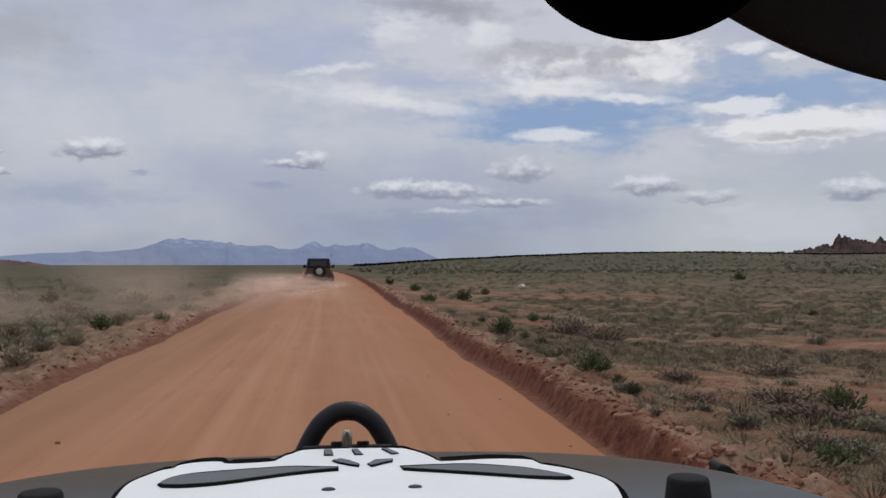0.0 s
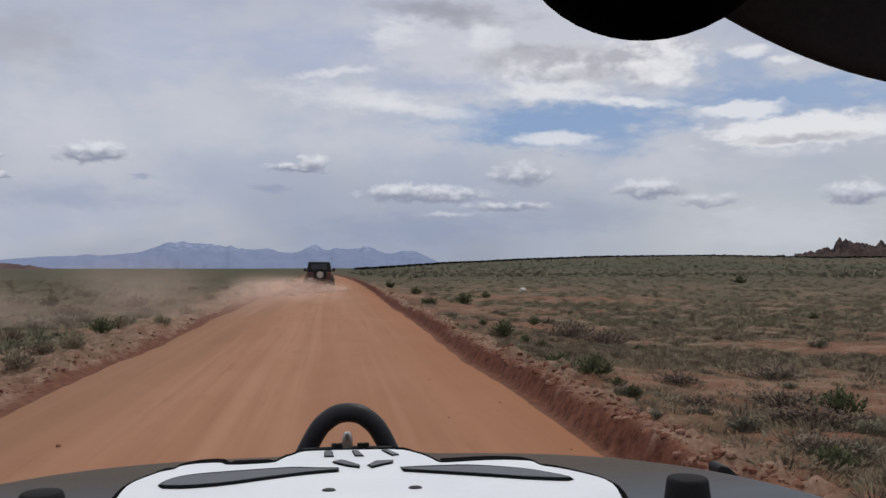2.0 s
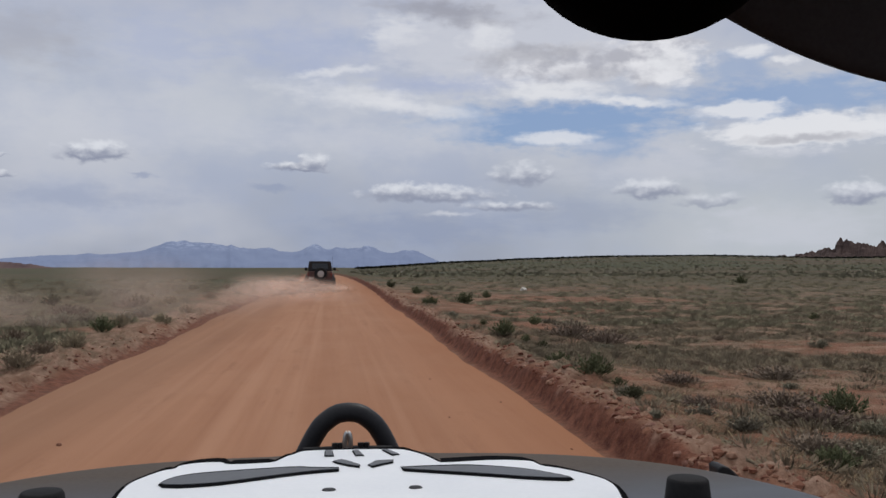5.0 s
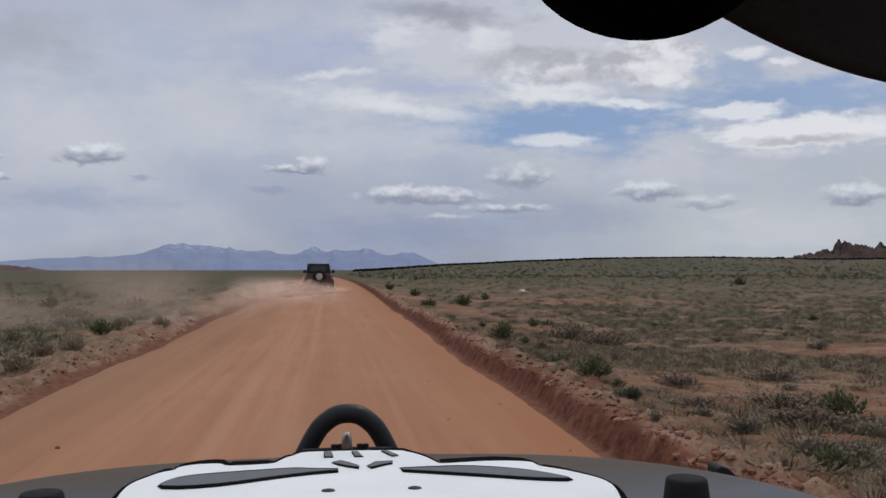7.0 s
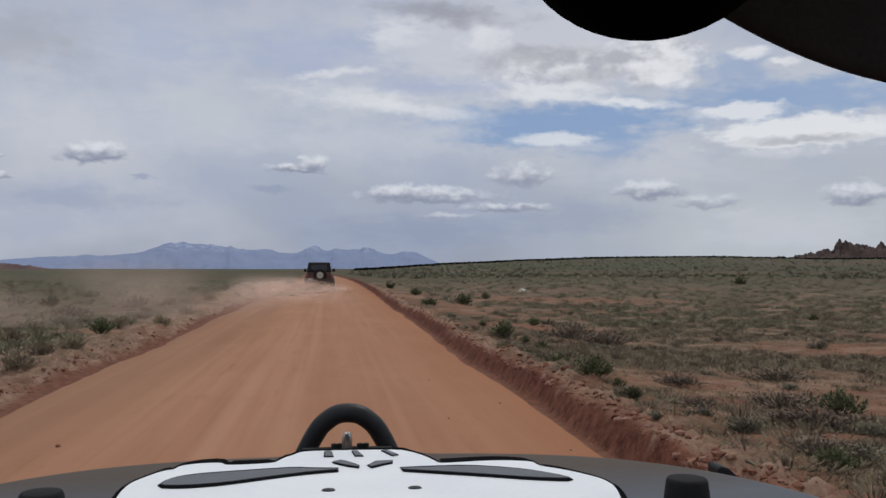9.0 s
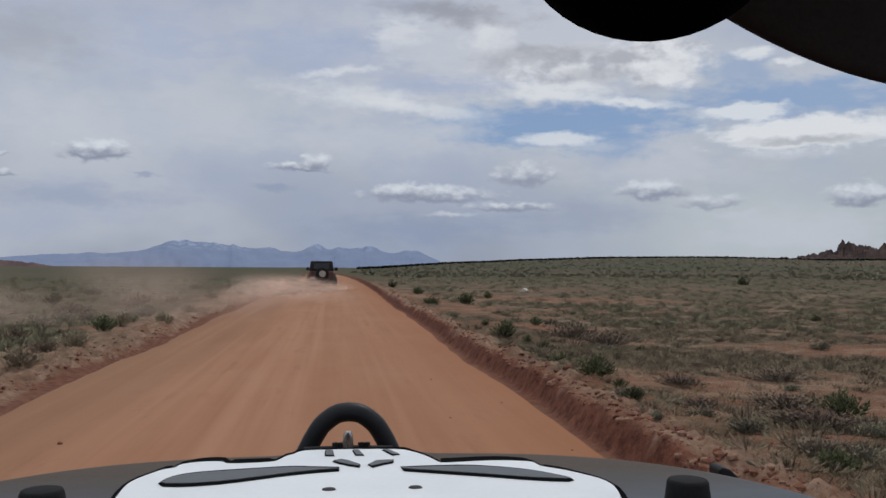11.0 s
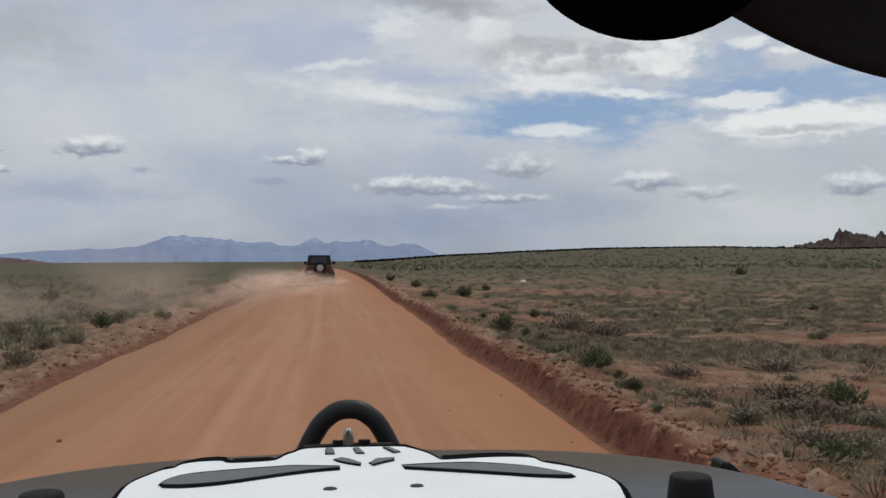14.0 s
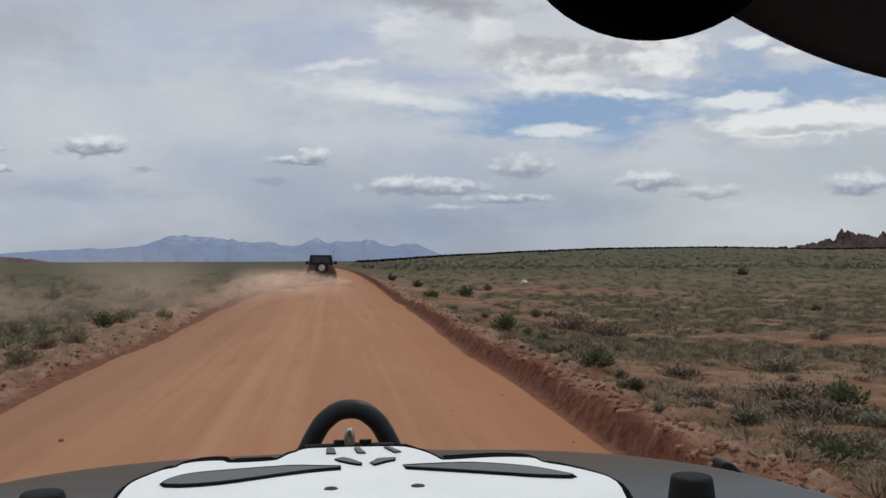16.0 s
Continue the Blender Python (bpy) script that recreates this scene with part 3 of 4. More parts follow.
def height_of(x, y):
    """Height of the ground, and how much of it is raw cut bank."""
    left, right = road_edges(y)
    beyond_r, beyond_l = x - right, left - x
    lump = fractal(x, y, 1.1, 4, 21)
    crest_r = 0.23 + 0.20 * (fractal(y, y * 0, 3.0, 3, 31) - 0.4)
    crest_l = 0.17 + 0.16 * (fractal(y, y * 0, 3.4, 3, 32) - 0.4)
    bank_r = crest_r * step(beyond_r + 0.16 * (lump - 0.5), 0.02, 0.22) * (1 - 0.55 * step(beyond_r, 0.9, 4.0))
    bank_l = crest_l * step(beyond_l + 0.25 * (lump - 0.5), 0.0, 0.8) * (1 - 0.5 * step(beyond_l, 1.2, 5.0))
    inside = np.minimum(step(beyond_r, -0.5, 0.0), 1) * (beyond_r < 0) + np.minimum(step(beyond_l, -0.5, 0.0), 1) * (beyond_l < 0)
    sunk = np.where((beyond_r < 0) & (beyond_l < 0), -0.09 * (1 - inside), 0.0)
    rough = np.where((beyond_r > 0) | (beyond_l > 0), 0.16 * (lump - 0.5) + (0.05 + 0.13 * (1 - step(np.maximum(beyond_r, beyond_l), 0.5, 1.3))) * (fractal(x, y, 0.32, 3, 22) - 0.5), 0.0)
    rough = rough * step(np.maximum(beyond_r, beyond_l), 0, 0.3)
    edge = np.maximum(beyond_r, beyond_l)
    crumb = np.abs(fractal(x, y, 0.55, 3, 23) - 0.5) * 2
    knob = 1 - np.abs(2 * fractal(x, y, 0.24, 2, 24) - 1)
    rough = rough + np.where(edge > 0, (0.11 * knob ** 2.5 - 0.05) * step(edge, 0.24, 0.4) * (1 - step(edge, 0.55, 1.2)), 0.0)
    rough = rough + np.where(edge > 0, (0.16 * crumb ** 0.7 - 0.06) * step(edge, 0.20, 0.42) * (1 - step(edge, 0.7, 1.5)), 0.0)
    cut = step(beyond_r, -0.2, 0.05) * (1 - step(beyond_r + 0.3 * (lump - 0.5), 0.17, 0.30)) + 0.85 * step(beyond_l, -0.25, 0.02) * (1 - step(beyond_l + 0.4 * (lump - 0.5), 0.25, 0.55))
    return np.where(beyond_r > 0, bank_r, np.where(beyond_l > 0, bank_l, 0.0)) + sunk + rough + rise(x, y), cut


def cover_of(x, y):
    """How much of the ground is under plants, 0 to 1."""
    left, right = road_edges(y)
    side = np.maximum(x - right, left - x)
    c = 0.55 * fractal(x, y, 22, 4, 41) + 0.45 * fractal(x, y * 1.6, 5.0, 4, 42)
    return np.clip((c - 0.45) * 4.2 + 0.45 + 0.25 * step(side, 3, 40) - 0.45 * (1 - step(side, 0.2, 0.55)), 0, 1)


def spread(start, first, growth, end):
    out, s = [start], first
    while out[-1] < end:
        out.append(out[-1] + s)
        s *= growth
    return out


def sheet(name, xs, ys, height_fn, material):
    gx, gy = np.meshgrid(np.array(xs), np.array(ys))
    gz, extra = height_fn(gx, gy)
    n, k = len(xs), len(ys)
    idx = np.arange(n * k).reshape(k, n)
    quads = np.stack((idx[:-1, :-1], idx[:-1, 1:], idx[1:, 1:], idx[1:, :-1]), -1).reshape(-1, 4)
    me = bpy.data.meshes.new(name)
    me.vertices.add(n * k)
    me.vertices.foreach_set("co", np.stack((gx, gy, gz), -1).astype(np.float32).ravel())
    me.loops.add(quads.size)
    me.loops.foreach_set("vertex_index", quads.astype(np.int32).ravel())
    me.polygons.add(len(quads))
    me.polygons.foreach_set("loop_start", np.arange(0, quads.size, 4, dtype=np.int32))
    me.polygons.foreach_set("use_smooth", np.ones(len(quads), dtype=bool))
    for key, values in extra.items():
        me.attributes.new(key, "FLOAT", "POINT").data.foreach_set("value", values.astype(np.float32).ravel())
    me.update()
    me.validate()
    me.materials.append(material)
    return new(name, me)


def ground_heights(x, y):
    z, cut = height_of(x, y)
    left, right = road_edges(y)
    side = np.maximum(x - right, left - x) + 0.5 * (fractal(x, y, 0.8, 3, 25) - 0.5)
    wide = np.where(x < 0, 1.0, 0.0)
    crest = step(side, 0.22, 0.32) * (1 - step(side, 0.42 + 0.7 * wide, 0.70 + 1.3 * wide)) * (1 - step(y, 40, 90))
    return z, {"cover": cover_of(x, y), "cut": cut, "crest": crest, "far": step(np.hypot(x, y), np.where(x < -6.5, 12, 22), np.where(x < -6.5, 60, 140))}


def road_heights(x, y):
    left, right = road_edges(y)
    ruts = 0.035 * (fractal(x, y * 0.05, 0.9, 3, 51) - 0.5) + 0.02 * (fractal(x, y, 1.5, 3, 52) - 0.5)
    edge = np.minimum(x - left, right - x)
    return ruts - 0.05 * (1 - step(edge, -0.35, 0.1)) + 0.02 * step(edge, 0, 2.5) + rise(x, y), {"wear": ruts}


side_lines = spread(8.0, 0.13, 1.05, 4900)
def run(lo, hi, gap):
    n = max(1, round((hi - lo) / gap))
    return [lo + (hi - lo) * i / n for i in range(n)]


X_LINES = [-v for v in side_lines[:0:-1]] + run(-8, -5.2, 0.12) + run(-5.2, -3.3, 0.06) + run(-3.3, 2.3, 0.2) + run(2.3, 3.6, 0.035) + run(3.6, 4.2, 0.06) + run(4.2, 8, 0.11) + side_lines
Y_LINES = [-v for v in spread(2.0, 0.5, 1.3, 4000)[::-1]] + run(-1.9, 4.0, 0.25) + run(4.0, 16.0, 0.07) + spread(16.0, 0.09, 1.019, 4850)
tagged(sheet("ground", X_LINES, Y_LINES, ground_heights, GROUND), "red desert soil with dry grass and low scrub", "ground", kind="structure")


def road_sheet():
    ys = [y for y in Y_LINES if -200 < y < 380]
    tagged(sheet("road", [i * 0.1 for i in range(-56, 42)], ys, road_heights, ROAD), "graded reddish dirt road with faint wheel tracks", "road", kind="structure")


road_sheet()


def land(x, y):
    z, cut = height_of(np.array([float(x)]), np.array([float(y)]))
    return float(z[0])


# ---- distance ----
def far_range(name, label, dist, az_from, az_to, profile, material, depth):
    """A mountain range as a folded slope that rises to a ragged crest."""
    n, k = 420, 14
    verts, faces = [], []
    for i in range(n):
        az = az_from + (az_to - az_from) * i / (n - 1)
        top = profile(az) * dist * math.pi / 180
        for j in range(k):
            u = j / (k - 1)
            fold = (noise.fractal((az * 0.9, u * 2.0, 3.3), 0.8, 2.1, 5) * 0.10) * math.sin(u * math.pi)
            d = dist + depth * u + depth * 0.12 * noise.noise((az * 1.7, u * 1.5, 8.1)) * (1 - u)
            a = radians(az)
            verts.append((d * math.sin(a), d * math.cos(a), -12 + (top + 12) * (u ** 0.75 + fold)))
    for i in range(n - 1):
        for j in range(k - 1):
            a = i * k + j
            faces.append((a, a + k, a + k + 1, a + 1))
    return tagged(new(name, mesh_of(name, verts, faces, material, True)), label, "mountains", kind="structure")


def blue_profile(az):
    def peak(at, wide, high):
        return high * math.exp(-abs((az - at) / wide) ** 1.7)
    base = 0.84 / (1 + math.exp(-(az + 19.6) / 1.5)) / (1 + math.exp((az - 6.5) / 0.55))
    tops = peak(-9.4, 1.7, 0.78) + peak(-6.6, 1.9, 0.56) + peak(-3.9, 1.4, 0.32) + peak(-1.1, 0.8, 0.62) + peak(0.6, 1.0, 0.44) + peak(2.2, 0.85, 0.60) + peak(5.0, 1.1, 0.42)
    rag = 0.10 * noise.fractal((az * 0.8, 0.3, 0.0), 0.9, 2.0, 5)
    ridge = 0.5 - abs(noise.noise((az * 1.15, 7.7, 0.0))) - 0.5 * abs(noise.noise((az * 2.6, 2.2, 0.0)))
    return max(-0.2, (base + tops) + (rag + 0.30 * ridge * min(1, tops)) * min(1, base + tops) + 0.02)


def mesa_profile(az):
    body = 1.1 / (1 + math.exp((az + 20.6) / 0.7)) + 0.34 / (1 + math.exp((az + 16.9) / 0.5))
    return max(-0.2, body + 0.09 * noise.fractal((az * 2.5, 4.0, 0.0), 0.7, 2.2, 5) * min(1, body * 2) - 0.06)


far_range("mountain_range", "hazy blue mountain range with traces of snow", 4300, -34, 9, blue_profile, HAZE_BLUE, 380)
far_range("mesa", "low dark reddish mesa beyond the plain", 1700, -42, -13, mesa_profile, FAR_RED, 120)


def outcrop(name, label, az, dist, wide, high, salt):
    """A broken crag of weathered rock fins."""
    verts, faces = [], []
    n, k = 150, 16
    for i in range(n):
        for j in range(k):
            u, v = i / (n - 1) * 2 - 1, j / (k - 1) * 2 - 1
            dome = max(0.0, 1 - abs(u) ** 1.6) * max(0.0, 1 - v * v)
            crag = noise.fractal((u * 4 + salt, v * 3, salt), 0.6, 2.2, 6)
            comb = max(0.0, noise.noise((u * 22 + salt, v * 2.0, 5.0)))
            spire = 0.30 * math.exp(-((u + 0.30) / 0.040) ** 4 - (v / 0.4) ** 2) if wide > 40 else 0.0
            fins = max(0.0, noise.noise((u * 9 + salt, v * 1.2, 2.0))) ** 1.5
            verts.append((u * wide, v * wide * 0.45, high * dome * (0.58 + 0.34 * crag + 0.45 * fins + 0.10 * comb) + high * spire - 1.0))
    for i in range(n - 1):
        for j in range(k - 1):
            a = i * k + j
            faces.append((a, a + k, a + k + 1, a + 1))
    ob = new(name, mesh_of(name, verts, faces, ROCK))
    x, y = dist * math.sin(radians(az)), dist * math.cos(radians(az))
    ob.matrix_basis = pose(x, y, land(x, y) - 1.0, 0, 0, -az)
    return tagged(ob, label, "rock outcrop", "rock outcrops on the ridge")


outcrop("rock_outcrop", "dark red jagged rock outcrop with a spire", 31.8, 720, 54, 20, 1.7)
outcrop("rock_outcrop", "low dark rocky ledge beside the outcrop", 28.4, 700, 34, 7.5, 6.2)


# ---- the vehicle that carries the camera ----
def wheel(parent, at, outward, tyre_r=0.41, wide=0.27):
    hub = lathe([(-wide / 2, 0.235), (-wide / 2, tyre_r * 0.90), (-wide * 0.36, tyre_r * 0.985), (0, tyre_r), (wide * 0.36, tyre_r * 0.985),
                 (wide / 2, tyre_r * 0.90), (wide / 2, 0.235), (-wide / 2, 0.235)], "X", at, 32)
    w = part("wheel", lathe([(-0.06, 0.0), (-0.06, 0.10), (0.06, 0.10), (0.06, 0.0)], "X", at, 20), STEEL, parent)
    part("tyre", hub, TREAD, w, "dusty black off-road tyre", True)
    s = outward * wide * 0.32
    part("rim", lathe([(s - 0.02, 0.0), (s - 0.02, 0.10), (s - outward * 0.04, 0.20), (s + outward * 0.02, 0.24), (s - outward * 0.06, 0.245), (-s, 0.24), (-s, 0.0)], "X", at, 28), STEEL, w, "", True)


CAR_X = 0.05
MID = 0.026   # the graphic sits a little off the middle
HOOD_BACK, HOOD_LONG, HOOD_HALF = 1.10, 1.25, 0.98


def hood_height(x, y):
    u, v = abs(x) / HOOD_HALF, max(0.0, y - HOOD_BACK) / HOOD_LONG
    r = (u ** 3 + v ** 3) ** (1 / 3)
    nose = 1 / (1 + math.exp((abs(x - 0.01) - 0.155) / 0.012))
    roll_off = 0.15 * max(0.0, (r - 0.90 - 0.06 * nose) / 0.10) ** 2.2
    return 1.2215 - 0.043 * (y - 1.60) - roll_off


def hood_mesh():
    """A bonnet with a rounded plan, crowned and rolled over at its rim."""
    bm, rows = bmesh.new(), []
    n, k = 240, 64
    for i in range(n + 1):
        a = math.pi * i / n
        row = []
        for j in range(k + 1):
            r = (j / k) ** 0.6
            c, s = math.cos(a), math.sin(a)
            q = (abs(c) ** 3 + abs(s) ** 3) ** (-1 / 3)
            x, y = -r * q * c * HOOD_HALF, HOOD_BACK + r * q * s * HOOD_LONG
            row.append(bm.verts.new((x, y, hood_height(x, y))))
        low = bm.verts.new((row[-1].co.x * 1.0, HOOD_BACK + (row[-1].co.y - HOOD_BACK) * 1.0, 0.82))
        rows.append(row + [low])
    for one, two in zip(rows, rows[1:]):
        for j in range(len(one) - 1):
            bm.faces.new((one[j], one[j + 1], two[j + 1], two[j]))
    bmesh.ops.remove_doubles(bm, verts=bm.verts, dist=1e-4)
    return bm


def patch(outline, lift, thick=0.0015, gap=0.03):
    """A thin sheet cut to an outline and laid on the bonnet."""
    rim = []
    for (ax, ay), (bx, by) in zip(outline, outline[1:] + outline[:1]):
        cuts = max(1, math.ceil(math.hypot(bx - ax, by - ay) / gap))
        rim += [Vector((MID + ax + (bx - ax) * c / cuts, ay + (by - ay) * c / cuts)) for c in range(cuts)]
    n = len(rim)
    xs, ys = [p.x for p in rim], [p.y for p in rim]
    inner = [Vector((min(xs) + gap * (i + 0.37), min(ys) + gap * (j + 0.41))) for i in range(int((max(xs) - min(xs)) / gap) + 1) for j in range(int((max(ys) - min(ys)) / gap) + 1)]
    verts, _, faces, _, _, _ = delaunay_2d_cdt(rim + inner, [(i, (i + 1) % n) for i in range(n)], [], 1, 1e-5)
    bm = bmesh.new()
    made = [bm.verts.new((v.x, v.y, hood_height(v.x, v.y) + lift)) for v in verts]
    for f in faces:
        bm.faces.new([made[i] for i in f])
    bmesh.ops.delete(bm, geom=[v for v in bm.verts if not v.link_faces], context="VERTS")
    up = bmesh.ops.extrude_face_region(bm, geom=bm.faces[:])
    bmesh.ops.translate(bm, vec=(0, 0, thick), verts=[g for g in up["geom"] if isinstance(g, bmesh.types.BMVert)])
    return bm


def rounded(outline):
    """Cuts the corners of an outline once, so that it runs in soft curves."""
    out = []
    for (ax, ay), (bx, by) in zip(outline, outline[1:] + outline[:1]):
        out += [(0.78 * ax + 0.22 * bx, 0.78 * ay + 0.22 * by), (0.22 * ax + 0.78 * bx, 0.22 * ay + 0.78 * by)]
    return out


def grown(outline, by_x=0.004, by_y=0.018):
    """The same outline pushed outwards, further along the bonnet than across it."""
    area = sum(a[0] * b[1] - b[0] * a[1] for a, b in zip(outline, outline[1:] + outline[:1]))
    turn, out = (1 if area > 0 else -1), []
    for i, (x, y) in enumerate(outline):
        (ax, ay), (bx, by) = outline[i - 1], outline[(i + 1) % len(outline)]
        dx, dy = bx - ax, by - ay
        n = math.hypot(dx, dy) or 1.0
        out.append((x + turn * dy / n * by_x, y - turn * dx / n * by_y))
    return out


def smooth_line(points, cuts=5):
    """Points along a soft curve through all of these."""
    out = []
    for i in range(len(points) - 1):
        p0, p1, p2, p3 = (np.array(points[min(max(i + k, 0), len(points) - 1)]) for k in (-1, 0, 1, 2))
        for c in range(cuts):
            u = c / cuts
            out.append(tuple(0.5 * (2 * p1 + (p2 - p0) * u + (2 * p0 - 5 * p1 + 4 * p2 - p3) * u * u + (3 * p1 - p0 - 3 * p2 + p3) * u ** 3)))
    return out + [tuple(points[-1])]


def own_vehicle():
    car = thing("off_road_vehicle", (CAR_X, 0, 0), "dark grey off-road vehicle with a white bonnet graphic and bull bar", "car")
    bonnet = part("hood", hood_mesh(), HOOD_PAINT, car, "dusty glossy dark grey bonnet", True)
    left = [(0.0, 1.30), (-0.37, 1.38), (-0.44, 1.56), (-0.467, 1.708), (-0.478, 1.852), (-0.473, 1.915), (-0.458, 1.968), (-0.437, 2.030), (-0.414, 2.047), (-0.411, 2.088),
            (-0.384, 2.113), (-0.348, 2.123), (-0.321, 2.119), (-0.310, 2.087), (-0.263, 2.088), (-0.204, 2.101), (-0.193, 2.137), (-0.180, 2.183), (-0.165, 2.205), (-0.155, 2.237),
            (-0.136, 2.260), (-0.036, 2.264)]
    right = [(0.094, 2.254), (0.123, 2.205), (0.145, 2.148), (0.157, 2.098), (0.165, 2.056), (0.173, 2.044), (0.220, 2.052), (0.273, 2.062), (0.325, 2.060), (0.378, 2.038),
             (0.381, 2.005), (0.384, 1.976), (0.424, 1.928), (0.456, 1.863), (0.476, 1.810), (0.478, 1.734), (0.440, 1.56), (0.37, 1.38)]
    whole = rounded(left + right)
    part("keyline", patch(grown(whole, 0.010, 0.075), 0.0045, 0.001), KEYLINE, bonnet, "thin black line round the graphic")
    part("graphic", patch(whole, 0.0065), DECAL, bonnet, "white vinyl graphic with wavy edges")
    blades = ([(-0.412, 1.854), (-0.407, 1.899), (-0.392, 1.933), (-0.356, 1.959), (-0.300, 1.976), (-0.219, 1.997), (-0.153, 2.010), (-0.110, 1.994), (-0.047, 1.983), (-0.110, 1.967),
               (-0.179, 1.932), (-0.286, 1.864), (-0.360, 1.844)],
              [(0.060, 1.972), (0.134, 1.980), (0.222, 1.982), (0.280, 1.958), (0.346, 1.914), (0.387, 1.858), (0.412, 1.816), (0.394, 1.812), (0.328, 1.834), (0.254, 1.876), (0.153, 1.928)])
    flecks = ([(-0.071, 2.081), (-0.053, 2.101), (-0.036, 2.075), (-0.015, 2.029), (-0.015, 2.007), (-0.034, 2.024), (-0.059, 2.057)],
              [(0.007, 2.027), (0.026, 2.074), (0.064, 2.079), (0.060, 2.053), (0.039, 2.035), (0.012, 2.003)])
    for blade, fleck in zip(blades, flecks):
        part("keyline", patch(grown(rounded(blade), 0.005, 0.024), 0.0088, 0.001), KEYLINE, bonnet)
        part("keyline", patch(grown(fleck, 0.003, 0.012), 0.0088, 0.001), KEYLINE, bonnet)
        part("dark_flash", patch(rounded(blade), 0.0105), GRAPHITE, bonnet, "long dark grey flash in the graphic")
        part("dark_fleck", patch(fleck, 0.0105), GRAPHITE, bonnet, "small dark fleck in the graphic")
    for x, y, s in ((-0.054, 1.768, 1), (0.113, 1.768, 1)):
        part("washer_jet", lathe([(0, 0.0), (0, 0.014), (0.002, 0.012), (0.003, 0.0)], "Z", (x, y, hood_height(x, y) + 0.008), 16), TRIM_BLACK, bonnet, "small black washer jet")
    for slot in ([(-0.090, 2.236), (-0.075, 2.234), (-0.071, 2.158), (-0.090, 2.161)], [(-0.024, 2.232), (-0.011, 2.230), (-0.001, 2.155), (-0.018, 2.158)],
                 [(0.048, 2.234), (0.061, 2.232), (0.083, 2.159), (0.069, 2.153)]):
        part("keyline", patch(grown(slot, 0.002, 0.010), 0.0088, 0.001), KEYLINE, bonnet)
        part("dark_slot", patch(slot, 0.0105), GRAPHITE, bonnet)
    for x, y, top in ((-0.531, 1.60, 0.053), (0.556, 1.50, 0.066)):
        z = hood_height(x, y)
        post = lathe([(-0.02, 0.0), (-0.02, 0.043), (top * 0.5, 0.039), (top - 0.006, 0.0355), (top - 0.001, 0.033), (top, 0.029), (top + 0.001, 0.0)], "Z", (x, y, z), 24)
        part("bump_stop", post, RUBBER, bonnet, "black rubber bonnet bump stop", True)
    part("marker_lamp", prism([(0.828, 1.05), (0.826, 1.194), (0.834, 1.200), (0.852, 1.195), (0.878, 1.172), (0.884, 1.05)], 1.985, 2.045), TRIM_BLACK, car, "black side marker")
    # bull bar hoop with winch and shackle behind the bonnet
    side = [(0.0, 1.2460), (0.020, 1.2440), (0.037, 1.2385), (0.055, 1.2270), (0.076, 1.2080), (0.095, 1.1790), (0.111, 1.1480), (0.129, 1.1080), (0.150, 1.04), (0.180, 0.90), (0.215, 0.70)]
    half_run = smooth_line(side)
    path = [(-0.003 - x, 2.56, z) for x, z in half_run[::-1]] + [(-0.003 + x, 2.56, z) for x, z in half_run[1:]]
    part("bull_bar_hoop", pipe(path, 0.027, 18), TUBE, car, "black powder-coated tube hoop", True)
    part("bumper", box((1.30, 0.20, 0.22), (0, 2.52, 0.66), 0.03), TRIM_BLACK, car, "black steel bumper")
    part("winch", lathe([(-0.16, 0.0), (-0.16, 0.07), (-0.13, 0.075), (-0.13, 0.05), (0.13, 0.05), (0.13, 0.075), (0.16, 0.07), (0.16, 0.0)], "X", (0, 2.44, 0.86), 20), TRIM_BLACK, car, "black winch drum")
    part("crossbar", pipe([(-0.125, 2.50, 1.152), (0.0, 2.50, 1.155), (0.115, 2.50, 1.152)], 0.010), TRIM_BLACK, car)
    ring = [(0.0075 * math.sin(2 * math.pi * i / 24) - 0.006, 2.49, 1.172 + 0.029 * math.cos(2 * math.pi * i / 24)) for i in range(25)]
    part("shackle", pipe(ring, 0.007, 10), STEEL, car, "bright steel shackle", True)
    for x in (-0.040, -0.025, 0.030, 0.045):
        part("bolt", lathe([(0, 0.0), (0, 0.009), (0.012, 0.009), (0.014, 0.0)], "Z", (x, 2.498, 1.160), 6), TRIM_BLACK, car)
    # body, cabin and running gear round the camera
    part("grille", box((1.25, 0.08, 0.40), (0, 2.12, 0.96), 0.02), TRIM_BLACK, car)
    part("cowl", box((1.50, 0.22, 0.10), (0, 1.03, 1.22), 0.02), HOOD_PAINT, car)
    part("dashboard", box((1.38, 0.40, 0.22), (0, 0.72, 1.10), 0.05), TRIM_BLACK, car, "black dashboard")
    for s in (-1, 1):
        part("side_panel", box((0.06, 2.9, 0.62), (s * 0.76, -0.35, 0.86), 0.025), HOOD_PAINT, car)
        part("front_wing", box((0.10, 0.9, 0.34), (s * 0.86, 1.60, 0.98), 0.04), HOOD_PAINT, car)
        part("windscreen_pillar", pipe([(s * 0.70, 0.98, 1.20), (s * 0.66, 0.72, 2.02)], 0.032), TRIM_BLACK, car)
        part("roll_bar", pipe([(s * 0.62, -0.75, 1.10), (s * 0.60, -0.75, 1.80), (s * 0.52, -0.75, 2.06)], 0.03), TRIM_BLACK, car)
    part("windscreen_header", box((1.36, 0.07, 0.07), (0, 0.72, 2.04), 0.015), TRIM_BLACK, car)
    part("roof", box((1.44, 2.60, 0.04), (0, -0.54, 2.09), 0.015), SOFT_TOP, car, "black roof")
    part("tailgate", box((1.46, 0.06, 0.62), (0, -1.80, 0.86), 0.02), HOOD_PAINT, car)
